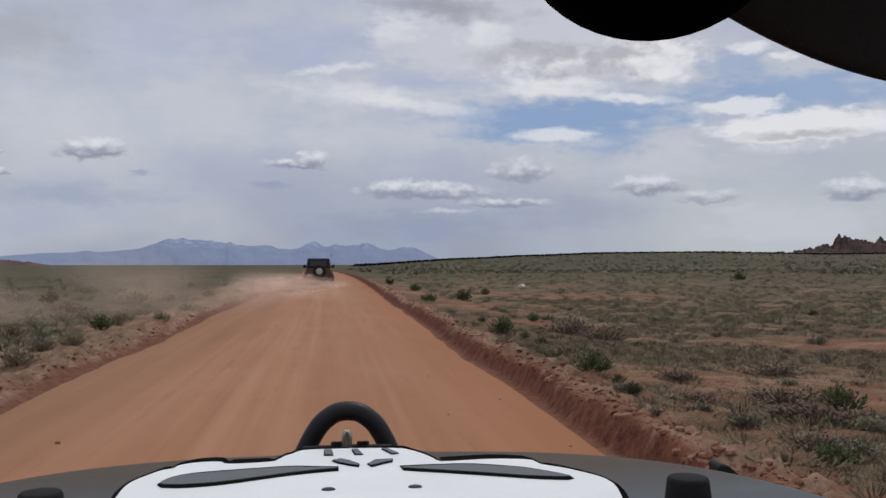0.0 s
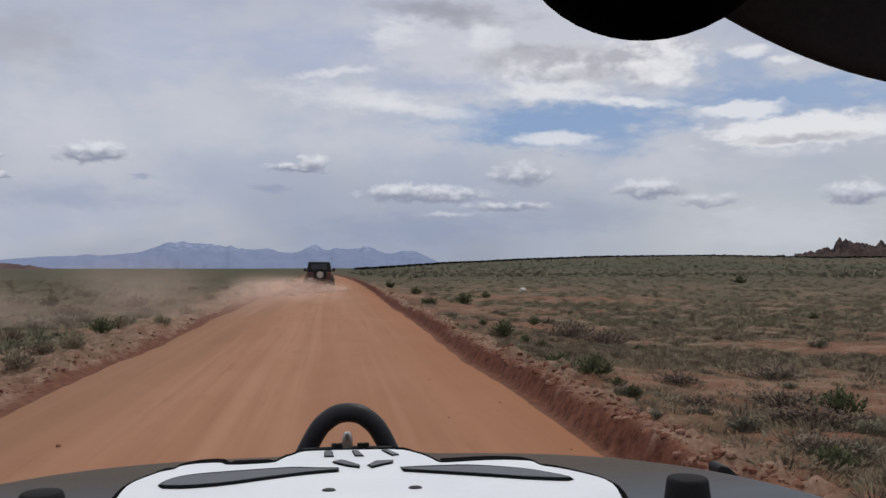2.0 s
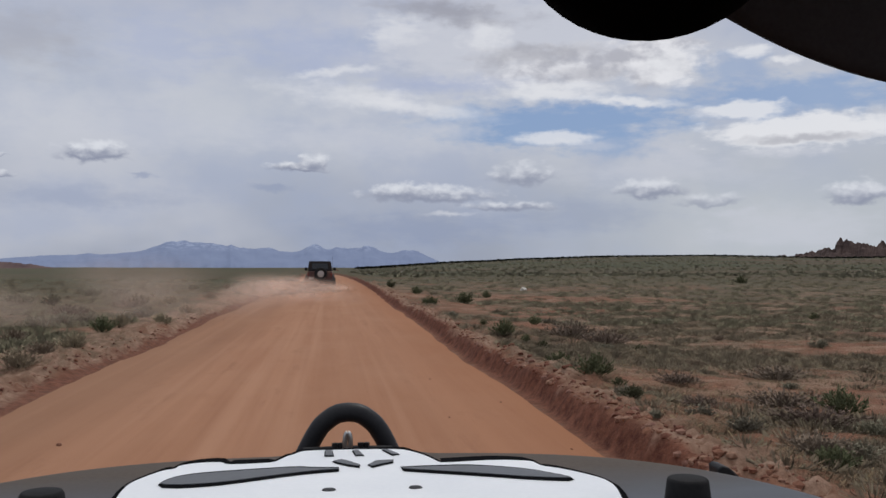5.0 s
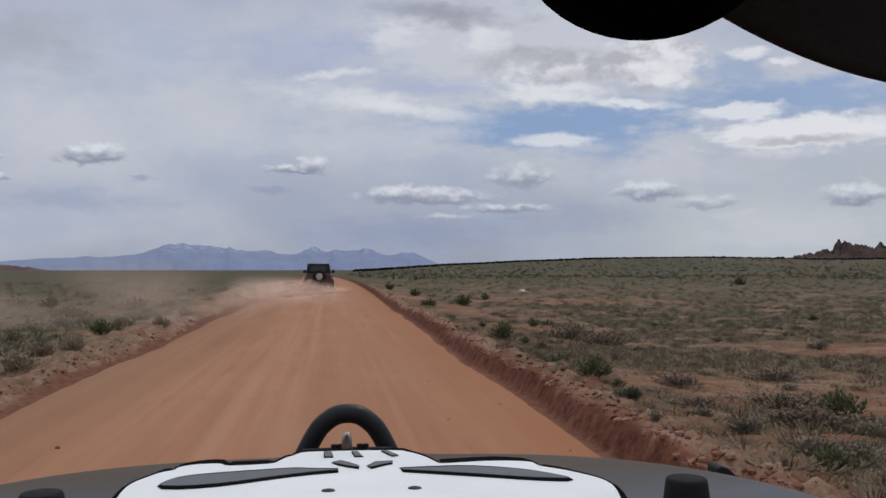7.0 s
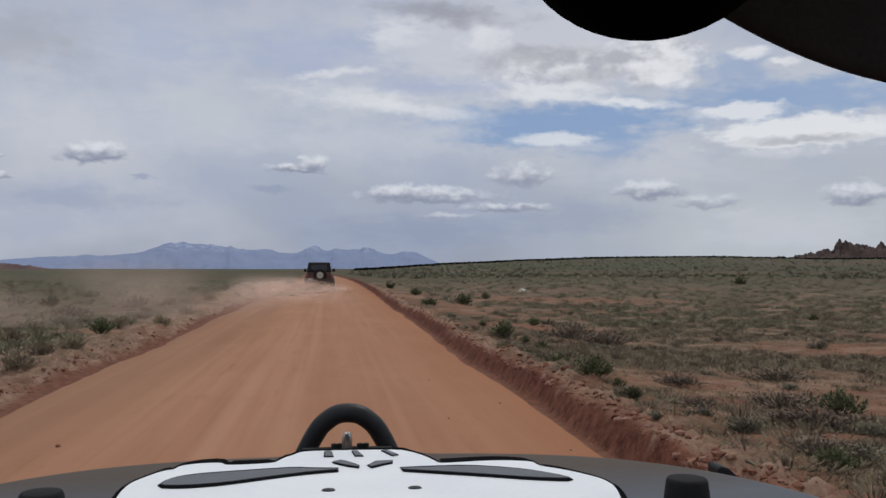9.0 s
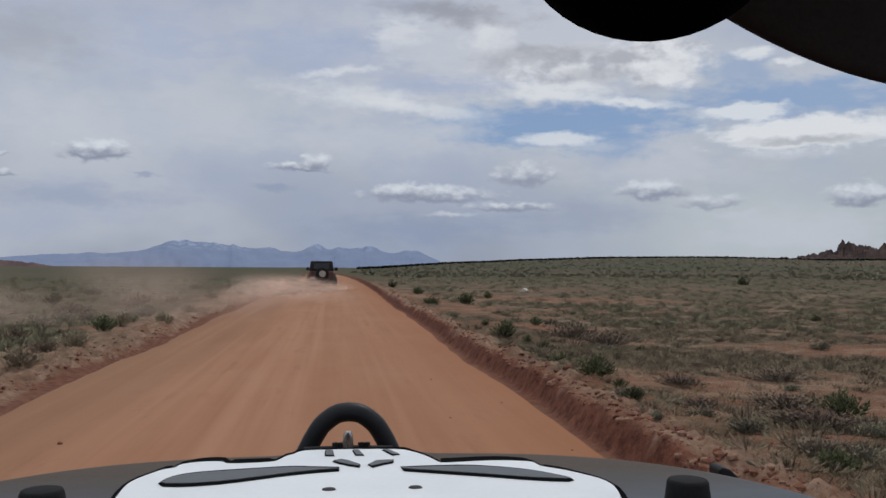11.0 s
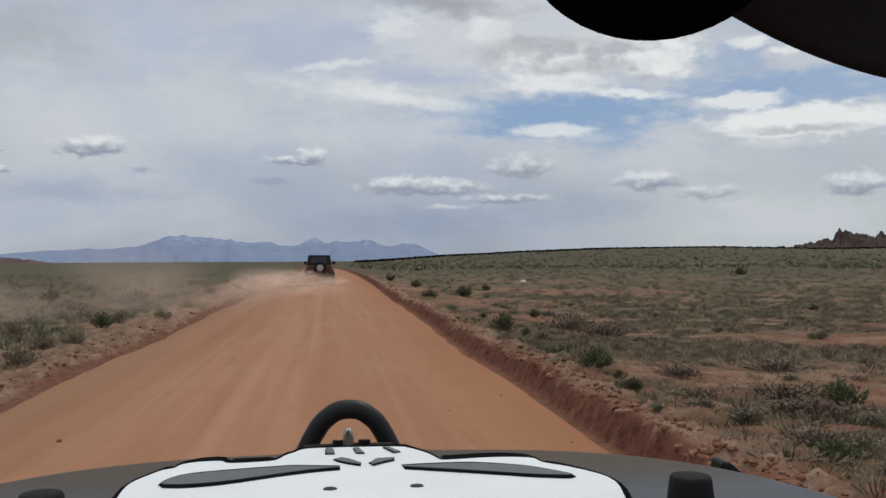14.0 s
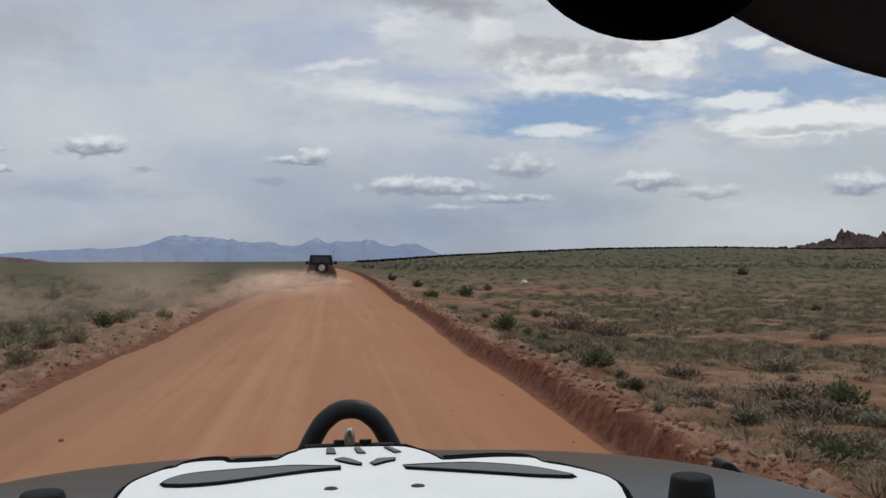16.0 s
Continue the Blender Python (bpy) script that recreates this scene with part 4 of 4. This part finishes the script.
    part("floor_pan", box((1.46, 3.0, 0.06), (0, -0.35, 0.56), 0.01), TRIM_BLACK, car)
    for x, y in ((-0.78, 1.62), (0.78, 1.62), (-0.78, -0.85), (0.78, -0.85)):
        wheel(car, (x, y, 0.415), 1 if x > 0 else -1)
    # mirror and sun visor hang under the header
    mirror = part("rear_view_mirror", lathe([(0.018, 0.0), (0.016, 0.075), (0.006, 0.098), (-0.006, 0.104), (-0.018, 0.097), (-0.028, 0.060), (-0.031, 0.0)], "Y", (0, 0, 0), 48),
                  MIRROR_BLACK, car, "black rounded rear-view mirror housing", True)
    mirror.matrix_basis = pose(0.173, 0.619, 1.9065, -4, 0, -18) @ Matrix.Diagonal((0.955, 1.0, 0.955, 1))
    part("stem", pipe([(0.0, 0.0, 0.06), (0.0, 0.05, 0.10), (0.0, 0.09, 0.13)], 0.010), TRIM_BLACK, mirror)
    visor = part("sun_visor", visor_mesh(), VISOR_CLOTH, car, "charcoal cloth sun visor", True)
    visor.matrix_basis = pose(0.0195, 0.695, -0.6435) @ Matrix.Diagonal((1.39, 1.0, 1.39, 1))
    return car


def visor_mesh():
    """A padded visor with a bowed lower edge and a thick rounded rim."""
    bm, rings = bmesh.new(), []
    n = 40
    for i in range(n + 1):
        u = i / n
        x = 0.115 + 0.50 * u
        s = min(x - 0.1614, 0.19)
        low = 1.8037 - 0.58 * s + 1.75 * s * s
        ring = [(x, 0.007, 1.912), (x, -0.007, 1.912)]
        for k in range(9):
            a = math.pi * k / 8
            ring.append((x, -0.008 * math.cos(a), low + 0.008 * (1 - math.sin(a))))
        rings.append([bm.verts.new(p) for p in ring])
    for one, two in zip(rings, rings[1:]):
        for s in range(len(one)):
            bm.faces.new((one[s], one[(s + 1) % len(one)], two[(s + 1) % len(one)], two[s]))
    bm.faces.new(rings[0])
    bm.faces.new(rings[-1][::-1])
    return bm


own_vehicle()


# ---- the vehicle ahead, seen from behind ----
def lead_vehicle(x, y, turn):
    car = thing("off_road_vehicle", (x, y, land_road(x, y)), "dark maroon off-road vehicle with black top and spare wheel", "car", turn=turn)
    part("body", box((1.56, 3.60, 0.62), (0, 1.85, 0.92), 0.05, (0.97, 0.99)), MAROON, car, "dusty dark maroon body")
    part("tailgate", box((1.20, 0.05, 0.52), (0, 0.03, 0.95), 0.02), MAROON, car)
    part("soft_top", box((1.50, 2.25, 0.62), (0, 1.22, 1.53), 0.06, (0.88, 0.93)), SOFT_TOP, car, "black folding top")
    part("rear_window", box((1.00, 0.02, 0.34), (0, 0.115, 1.53), 0.008, (0.93, 1), (-7, 0, 0)), DARK_GLASS, car, "dark tinted rear window")
    part("hood", box((1.30, 1.20, 0.14), (0, 3.15, 1.20), 0.04, (0.94, 0.97)), MAROON, car)
    part("windscreen_frame", box((1.44, 0.05, 0.52), (0, 2.44, 1.50), 0.015, (0.90, 1), (14, 0, 0)), TRIM_BLACK, car)
    part("rear_bumper", box((1.50, 0.16, 0.16), (0, -0.06, 0.60), 0.03), TRIM_BLACK, car, "black rear bumper")
    part("front_bumper", box((1.60, 0.18, 0.16), (0, 3.86, 0.62), 0.03), TRIM_BLACK, car)
    spare = part("spare_wheel", lathe([(0.0, 0.24), (0.0, 0.36), (-0.04, 0.40), (-0.13, 0.405), (-0.20, 0.39), (-0.235, 0.34), (-0.235, 0.24), (0.0, 0.24)], "Y", (0.06, 0.0, 1.06), 32), RUBBER, car, "black spare tyre", True)
    part("wheel_cover", lathe([(-0.20, 0.0), (-0.20, 0.19), (-0.228, 0.20), (-0.238, 0.18), (-0.222, 0.12), (-0.228, 0.08), (-0.240, 0.0)], "Y", (0.06, 0.0, 1.06), 28), PALE_COVER, spare, "pale round wheel cover", True)
    for s in (-1, 1):
        part("tail_lamp", box((0.13, 0.06, 0.20), (s * 0.69, 0.03, 1.02), 0.015), RED_LENS, car, "red tail lamp")
        part("side_mirror", box((0.17, 0.09, 0.20), (s * 0.90, 2.28, 1.36), 0.03), TRIM_BLACK, car, "black side mirror")
        part("mirror_arm", pipe([(s * 0.74, 2.30, 1.26), (s * 0.86, 2.28, 1.32)], 0.018), TRIM_BLACK, car)
        for yy in (0.72, 3.15):
            flare = [(s * (0.80 + 0.0 * i), yy + 0.52 * math.cos(math.pi * i / 12), 0.46 + 0.50 * math.sin(math.pi * i / 12)) for i in range(13)]
            part("fender_flare", pipe(flare, 0.085, 10), TRIM_BLACK, car, "black fender flare", True)
            wheel(car, (s * 0.82, yy, 0.415), s)
        part("exhaust_side_step", box((0.10, 1.5, 0.06), (s * 0.80, 1.95, 0.50), 0.02), TRIM_BLACK, car)
    part("mud_flap", box((0.32, 0.02, 0.30), (-0.80, 0.16, 0.40), 0.005), RUBBER, car)
    part("mud_flap", box((0.32, 0.02, 0.30), (0.80, 0.16, 0.40), 0.005), RUBBER, car)
    part("underbody", box((1.20, 3.3, 0.20), (0, 1.85, 0.54), 0.03), TRIM_BLACK, car)
    part("rear_axle", lathe([(-0.72, 0.0), (-0.72, 0.05), (-0.12, 0.05), (-0.10, 0.13), (0.10, 0.13), (0.12, 0.05), (0.72, 0.05), (0.72, 0.0)], "X", (0, 0.72, 0.415), 16), TRIM_BLACK, car)
    part("antenna", pipe([(0.76, 2.60, 1.20), (0.77, 2.55, 1.75), (0.775, 2.50, 2.15)], 0.006, 6), TRIM_BLACK, car)
    part("plate", box((0.30, 0.015, 0.15), (-0.52, -0.005, 0.80), 0.004), PALE_COVER, car, "pale plate")
    return car


def land_road(x, y):
    z, _ = road_heights(np.array([float(x)]), np.array([float(y)]))
    return float(z[0]) - 0.005


lead_vehicle(-0.75, 56.0, 0.0)


# ---- hanging dust behind it ----
def dust_puffs():
    """Puffs at x, y of that half width and half height, thick behind the vehicle and thin over the verge."""
    thick = ((-1.0, 55.6, 1.4, 0.70), (-0.4, 55.72, 1.1, 0.50), (0.0, 55.3, 1.6, 0.55), (-0.8, 53.6, 1.8, 0.70), (0.4, 52.6, 1.7, 0.45), (-1.9, 53.8, 1.7, 0.85),
             (-1.6, 50.2, 2.0, 0.80), (-0.2, 48.6, 1.9, 0.50), (-2.7, 50.8, 1.9, 0.95), (-2.0, 46.0, 2.1, 0.80), (-3.4, 46.5, 2.0, 1.00), (-1.4, 42.0, 2.1, 0.65),
             (-3.0, 40.5, 2.2, 0.95))
    drift = ((-6.6, 33.0, 3.6, 1.3), (-5.2, 25.0, 2.6, 0.9), (-9.0, 42.0, 5.0, 1.8), (-7.6, 22.0, 3.0, 1.0), (-2.4, 34.0, 2.6, 0.8), (-3.2, 28.0, 2.4, 0.8), (-0.4, 38.0, 2.4, 0.55),
             (-12.5, 30.0, 4.6, 1.4))
    for x, y, wide, high, thin in [(r[0] - 0.35, *r[1:], False) for r in thick] + [(*r, True) for r in drift]:
        verts, faces = [(0.0, 0.0, 0.0)], []
        for r in range(1, 7):
            for s in range(24):
                a = 2 * math.pi * s / 24
                q = r / 6
                verts.append((q * math.cos(a), 0.12 * (1 - q * q), q * math.sin(a)))
        for s in range(24):
            faces.append((0, 1 + s, 1 + (s + 1) % 24))
            for r in range(5):
                a, b = 1 + r * 24, 1 + (r + 1) * 24
                faces.append((a + s, b + s, b + (s + 1) % 24, a + (s + 1) % 24))
        ob = new("dust_puff", mesh_of("dust_puff", verts, faces, THIN_DUST if thin else DUST, True))
        ob.matrix_basis = Matrix.Translation((x, y, 0.5 * high + land_road(x, y))) @ Matrix.Diagonal((wide, 2.0, high, 1))
        tagged(ob, "pale dust drifting off the road over the verge" if thin else "thin reddish dust hanging over the road", "dust", "dust raised by the vehicle", "stuff")


dust_puffs()


# ---- plants and stones ----
def brush_mesh(name, rng, stems, wide, high, blade, lean, material, leafy=1.0):
    """A shrub: many thin shoots from one root, each with small leaves along it."""
    verts, faces = [], []

    def leaf(p, d, size, w):
        side = d.cross(Vector((rng.uniform(-1, 1), rng.uniform(-1, 1), rng.uniform(-0.3, 1)))).normalized() * w
        i = len(verts)
        verts.extend([tuple(p - side * 0.5), tuple(p + d * size * 0.5 + side), tuple(p + d * size), tuple(p + d * size * 0.5 - side)])
        faces.append((i, i + 1, i + 2, i + 3))

    for _ in range(stems):
        a = rng.uniform(0, 2 * math.pi)
        out = rng.random() ** 0.6
        tip = Vector((wide * out * math.cos(a) * rng.uniform(0.7, 1.2), wide * out * math.sin(a) * rng.uniform(0.7, 1.2),
                      high * (1 - lean * out * out) * rng.uniform(0.55, 1.1)))
        root = Vector((tip.x * 0.25, tip.y * 0.25, -0.04))
        d = (tip - root).normalized()
        leaf(root, d, (tip - root).length, blade * 0.55)
        for _ in range(int(4 * leafy)):
            t = rng.uniform(0.35, 1.0)
            p = root.lerp(tip, t)
            dd = (d + Vector((rng.uniform(-0.7, 0.7), rng.uniform(-0.7, 0.7), rng.uniform(-0.1, 0.8)))).normalized()
            leaf(p, dd, blade * rng.uniform(3.5, 6.5), blade * rng.uniform(0.7, 1.2))
    return mesh_of(name, verts, faces, material)


RNG = random.Random(7)
GREEN = [brush_mesh("foliage", RNG, 95, 0.42, 0.55, 0.020, 0.45, GREEN_LEAF, 1.6) for _ in range(4)]
SAGE = [brush_mesh("foliage", RNG, 85, 0.40, 0.45, 0.018, 0.5, SAGE_LEAF, 1.6) for _ in range(3)]
DRY = [brush_mesh("foliage", RNG, 85, 0.36, 0.36, 0.014, 0.5, DRY_LEAF, 1.3) for _ in range(3)]
DEAD = [brush_mesh("foliage", RNG, 150, 0.50, 0.34, 0.012, 0.5, DEAD_LEAF, 1.0) for _ in range(2)]
STUMP = mesh_of("stem", *(lambda b: ([tuple(v.co) for v in b.verts], [[v.index for v in f.verts] for f in b.faces]))(
    (lambda b: (b.verts.index_update(), b)[1])(lathe([(-0.10, 0.035), (0.02, 0.030), (0.14, 0.012), (0.15, 0.0)], "Z", (0, 0, 0), 7))), WOOD)
KINDS = {"green": (GREEN, "dark green desert shrub with spiky shoots"), "sage": (SAGE, "grey-green sagebrush clump on red soil"),
         "dry": (DRY, "dry straw-coloured brush beside the road"),
         "dead": (DEAD, "low mound of grey-mauve dead brush")}


def bush(x, y, size, kind, tall=1.0):
    meshes, label = KINDS[kind]
    ob = thing("desert_shrub", (x, y, land(x, y)), label, "shrub", "shrubs beside the road")
    f = new("foliage", RNG.choice(meshes))
    s = new("stem", STUMP)
    f.parent = s.parent = ob
    ob.matrix_basis = pose(x, y, land(x, y), 0, 0, RNG.uniform(0, 360)) @ Matrix.Diagonal((size, size, size * tall, 1))


bush(3.05, 8.97, 0.29, "green", 0.8)
bush(2.96, 8.02, 0.30, "sage", 0.7)
bush(3.35, 10.37, 0.26, "green", 0.8)
bush(3.41, 12.14, 0.28, "sage", 0.7)
bush(3.52, 14.99, 0.30, "green", 0.8)
bush(3.63, 16.83, 0.29, "green", 0.8)
bush(3.61, 21.50, 0.31, "green", 0.8)
bush(3.54, 6.06, 0.41, "green", 0.7)
bush(4.52, 7.17, 0.44, "sage", 0.6)
bush(3.20, 10.89, 0.63, "green", 0.75)
bush(3.32, 13.05, 0.49, "green", 0.7)
bush(3.33, 17.50, 0.65, "green", 0.8)
bush(3.64, 33.85, 0.80, "green", 0.8)
bush(3.96, 43.01, 0.79, "green", 0.8)
bush(5.04, 22.35, 0.48, "green", 0.8)
bush(5.16, 8.71, 0.63, "green", 0.75)
bush(3.52, 7.41, 0.51, "sage", 0.6)
bush(3.35, 7.97, 0.42, "sage", 0.55)
bush(3.45, 8.92, 0.44, "dry", 0.5)
bush(3.24, 9.72, 0.43, "sage", 0.5)
bush(5.61, 10.60, 0.39, "sage", 0.5)
bush(5.45, 13.17, 0.52, "dry", 0.5)
bush(9.46, 16.75, 0.63, "sage", 0.6)
bush(7.56, 12.17, 0.56, "dry", 0.5)
bush(4.77, 15.55, 0.49, "sage", 0.5)
bush(5.66, 23.42, 0.57, "sage", 0.6)
bush(5.09, 27.69, 0.59, "dry", 0.6)
bush(5.28, 36.25, 1.01, "green", 0.8)
bush(7.29, 42.60, 0.62, "green", 1.0)
bush(9.03, 23.74, 0.67, "sage", 0.6)
bush(13.98, 25.04, 0.45, "green", 0.8)
bush(34.86, 74.38, 1.40, "green", 1.0)
bush(8.09, 18.34, 0.60, "dry", 0.5)
bush(4.16, 8.02, 0.39, "dry", 0.5)
bush(3.91, 6.38, 0.49, "sage", 0.5)
bush(3.68, 6.60, 0.40, "dry", 0.5)
bush(3.51, 54.95, 0.79, "green", 1.0)
bush(3.32, 24.96, 0.53, "sage", 0.6)
bush(3.14, 14.75, 0.40, "dry", 0.5)
bush(6.60, 20.18, 0.45, "dry", 0.5)
bush(8.47, 23.07, 0.29, "green", 0.7)
bush(7.80, 29.11, 0.39, "sage", 0.7)
bush(5.55, 16.00, 0.29, "green", 0.7)
bush(4.89, 18.28, 1.36, "dead", 0.7)
bush(5.35, 17.25, 1.18, "dead", 0.7)
bush(4.23, 10.76, 0.76, "dead", 0.5)
bush(3.70, 6.55, 0.80, "dead", 0.5)
bush(4.25, 7.60, 0.95, "dead", 0.5)
bush(4.85, 9.30, 1.05, "dead", 0.5)
bush(3.65, 8.75, 0.60, "dead", 0.5)
bush(5.90, 11.60, 1.10, "dead", 0.5)
bush(-4.97, 20.58, 0.78, "green", 0.8)
bush(-6.66, 25.73, 0.87, "sage", 0.8)
bush(-7.21, 34.89, 1.03, "green", 0.8)
bush(-6.99, 22.55, 0.99, "sage", 0.8)
bush(-6.18, 18.61, 1.03, "dry", 0.8)
bush(-6.22, 36.21, 1.20, "dry", 0.8)
bush(-11.86, 36.90, 1.27, "sage", 0.8)
bush(-6.92, 24.59, 0.84, "sage", 0.8)
bush(-4.59, 29.82, 1.09, "dry", 0.8)
bush(-4.38, 24.28, 0.97, "dry", 0.8)
bush(-5.00, 22.31, 1.05, "dry", 0.8)
bush(-4.50, 16.69, 0.91, "dry", 0.8)
bush(-4.60, 14.10, 0.97, "dry", 0.8)
bush(-5.47, 41.93, 1.00, "dry", 0.8)
bush(-10.78, 36.77, 1.00, "green", 0.8)
bush(-10.36, 46.22, 1.24, "sage", 0.8)
bush(-6.25, 55.50, 0.95, "sage", 0.8)
bush(-8.26, 55.75, 1.03, "sage", 0.8)
bush(-13.23, 39.75, 1.10, "sage", 0.8)
bush(-5.40, 26.87, 0.90, "sage", 0.8)
bush(-4.58, 45.51, 0.78, "dry", 0.8)
bush(-11.74, 46.39, 1.25, "sage", 0.8)
bush(-4.74, 15.75, 0.86, "dry", 0.8)
bush(-7.53, 34.93, 1.40, "dead", 0.8)
bush(-8.36, 30.29, 1.44, "dead", 0.8)


def scatter(count, lo, hi, az_lo, az_hi, near_road, salt, patchy=False):
    """Random places by bearing and distance, thicker where the ground is under plants."""
    rng = np.random.default_rng(salt)
    d = np.exp(rng.uniform(math.log(lo), math.log(hi), count * 4))
    a = np.radians(rng.uniform(az_lo, az_hi, count * 4))
    x, y = d * np.sin(a), d * np.cos(a)
    left, right = road_edges(y)
    chance = 0.03 + 0.97 * step(cover_of(x, y), 0.45, 0.8) if patchy else 0.15 + 0.85 * cover_of(x, y) ** 1.5
    keep = (np.maximum(x - right, left - x) > near_road) & (rng.random(count * 4) < chance)
    x, y = x[keep][:count], y[keep][:count]
    return x, y, height_of(x, y)[0], rng


def field(name, places, blades, wide, high, thick, material, label, grow=0.0):
    """Thousands of tufts in one mesh: each is a spray of pointed blades."""
    x, y, z, rng = places
    n = len(x)
    size = rng.uniform(0.55, 1.35, n) * (1 + grow * np.hypot(x, y))
    a = rng.uniform(0, 2 * np.pi, (n, blades))
    out = rng.random((n, blades)) ** 0.6
    s = size[:, None]
    tx = x[:, None] + s * wide * out * np.cos(a)
    ty = y[:, None] + s * wide * out * np.sin(a)
    tz = z[:, None] + s * high * (1 - 0.55 * out ** 2) * rng.uniform(0.6, 1.1, (n, blades))
    rx, ry = x[:, None] + s * wide * 0.45 * out * np.cos(a), y[:, None] + s * wide * 0.45 * out * np.sin(a)
    b = rng.uniform(0, np.pi, (n, blades))
    hx, hy = s * thick * np.cos(b), s * thick * np.sin(b)
    rz = np.broadcast_to(z[:, None] - 0.03 * s, tx.shape)
    v = np.stack((np.stack((rx - hx, ry - hy, rz), -1), np.stack((rx + hx, ry + hy, rz), -1),
                  np.stack((tx + hx * 0.8, ty + hy * 0.8, tz - 0.25 * s * high), -1), np.stack((tx, ty, tz), -1), np.stack((tx - hx * 0.8, ty - hy * 0.8, tz - 0.3 * s * high), -1)), 2)
    count = n * blades
    me = bpy.data.meshes.new(name)
    me.vertices.add(count * 5)
    me.vertices.foreach_set("co", v.astype(np.float32).ravel())
    me.loops.add(count * 5)
    me.loops.foreach_set("vertex_index", np.arange(count * 5, dtype=np.int32))
    me.polygons.add(count)
    me.polygons.foreach_set("loop_start", np.arange(0, count * 5, 5, dtype=np.int32))
    me.update()
    me.validate()
    me.materials.append(material)
    return tagged(new(name, me), label, "vegetation", kind="stuff")


field("low_brush", scatter(2500, 5, 45, 3, 46, 0.55, 7, True), 66, 0.23, 0.080, 0.0042, FIELD_MAT, "low mats of grey-olive brush between bare red soil")
field("low_brush", scatter(550, 14, 45, -34, 0, 1.6, 8, True), 66, 0.23, 0.080, 0.0042, FIELD_SAGE, "low mats of grey-green brush on the plain")
field("dry_grass", scatter(13000, 5, 60, -32, 46, 0.6, 1), 9, 0.16, 0.040, 0.0045, FIELD_GRASS, "short dry grass tufts on red soil")
field("sagebrush_field", scatter(1900, 24, 160, 3, 46, 2.2, 2), 70, 0.30, 0.105, 0.006, FIELD_SAGE, "low grey-green sagebrush across the plain", 0.004)
field("sagebrush_field", scatter(1000, 16, 95, -34, 0, 1.6, 3), 74, 0.32, 0.14, 0.007, FIELD_SAGE, "low grey-green sagebrush across the plain", 0.004)
field("far_scrub", scatter(3000, 120, 690, 1, 46, 4.0, 4), 10, 0.5, 0.24, 0.16, FAR_SAGE, "far scrub on the plain and ridge", 0.0015)


def ridge_trees():
    rng = np.random.default_rng(9)
    n = 13000
    a, d = np.radians(rng.uniform(1.5, 46, n)), rng.uniform(684, 735, n)
    x, y = d * np.sin(a), d * np.cos(a)
    field("ridge_junipers", (x, y, height_of(x, y)[0], rng), 8, 2.2, 1.55, 1.1, JUNIPER, "dark line of junipers along the ridge")


ridge_trees()


def clods():
    """Crumbled lumps of earth along both cut banks, in one mesh a side."""
    ico = bmesh.new()
    bmesh.ops.create_icosphere(ico, subdivisions=1, radius=1.0)
    ico.verts.index_update()
    base_v = np.array([v.co for v in ico.verts])
    base_f = np.array([[v.index for v in f.verts] for f in ico.faces])
    ico.free()
    for side, n, salt, mid, most, material in ((1, 1100, 61, 0.34, 0.036, CLOD), (-1, 700, 62, 0.40, 0.036, CLOD), (1, 700, 63, 0.25, 0.042, PALE_CLOD), (-1, 260, 64, 0.40, 0.042, PALE_CLOD)):
        rng = np.random.default_rng(salt)
        y = np.exp(rng.uniform(math.log(4.0), math.log(48.0), n))
        left, right = road_edges(y)
        gap = np.maximum(0.19, rng.normal(mid, 0.12, n))
        x = np.where(side > 0, right + gap, left - gap)
        z = height_of(x, y)[0]
        s = 0.007 + most * rng.random(n) ** 2.6
        bend = np.einsum("vk,nk->nv", base_v, rng.normal(0, 1.6, (n, 3))) + rng.uniform(0, 6, (n, 1))
        v = base_v[None] * (1 + 0.25 * np.sin(bend) + rng.uniform(-0.16, 0.16, (n, len(base_v))))[:, :, None] * s[:, None, None] * np.array([1.2, 1.0, 0.75])
        v = v + np.stack((x, y, z - 0.1 * s), -1)[:, None, :]
        f = base_f[None] + (np.arange(n) * len(base_v))[:, None, None]
        tagged(new("earth_clods", mesh_of("earth_clods", v.reshape(-1, 3).tolist(), f.reshape(-1, 3).tolist(), material)), "crumbled red earth clods along the road bank", "clods", kind="stuff")


clods()


def stone(x, y, size, material, label):
    bm = bmesh.new()
    bmesh.ops.create_icosphere(bm, subdivisions=3, radius=size)
    for v in bm.verts:
        v.co *= 1 + 0.35 * noise.noise(v.co * (1.6 / size) + Vector((x, y, 0)))
        v.co.z *= 0.75
    me = bpy.data.meshes.new("stone")
    bm.to_mesh(me)
    bm.free()
    me.materials.append(material)
    ob = new("stone", me)
    ob.matrix_basis = pose(x, y, (land(x, y) if x > ROAD_RIGHT or x < ROAD_LEFT else land_road(x, y)) + size * 0.35, 0, 0, x * 50)
    tagged(ob, label, "stone")


stone(11.35, 53.34, 0.204, STONE, "pale boulder among the scrub")
stone(-2.48, 8.72, 0.025, CLOD, "small dark stone lying on the road")
stone(2.17, 8.10, 0.013, CLOD, "small stone at the road edge")
stone(2.06, 11.02, 0.014, CLOD, "small dark stone lying on the road")
stone(1.28, 9.89, 0.012, CLOD, "small dark stone lying on the road")
stone(1.44, 13.36, 0.013, CLOD, "small dark stone lying on the road")
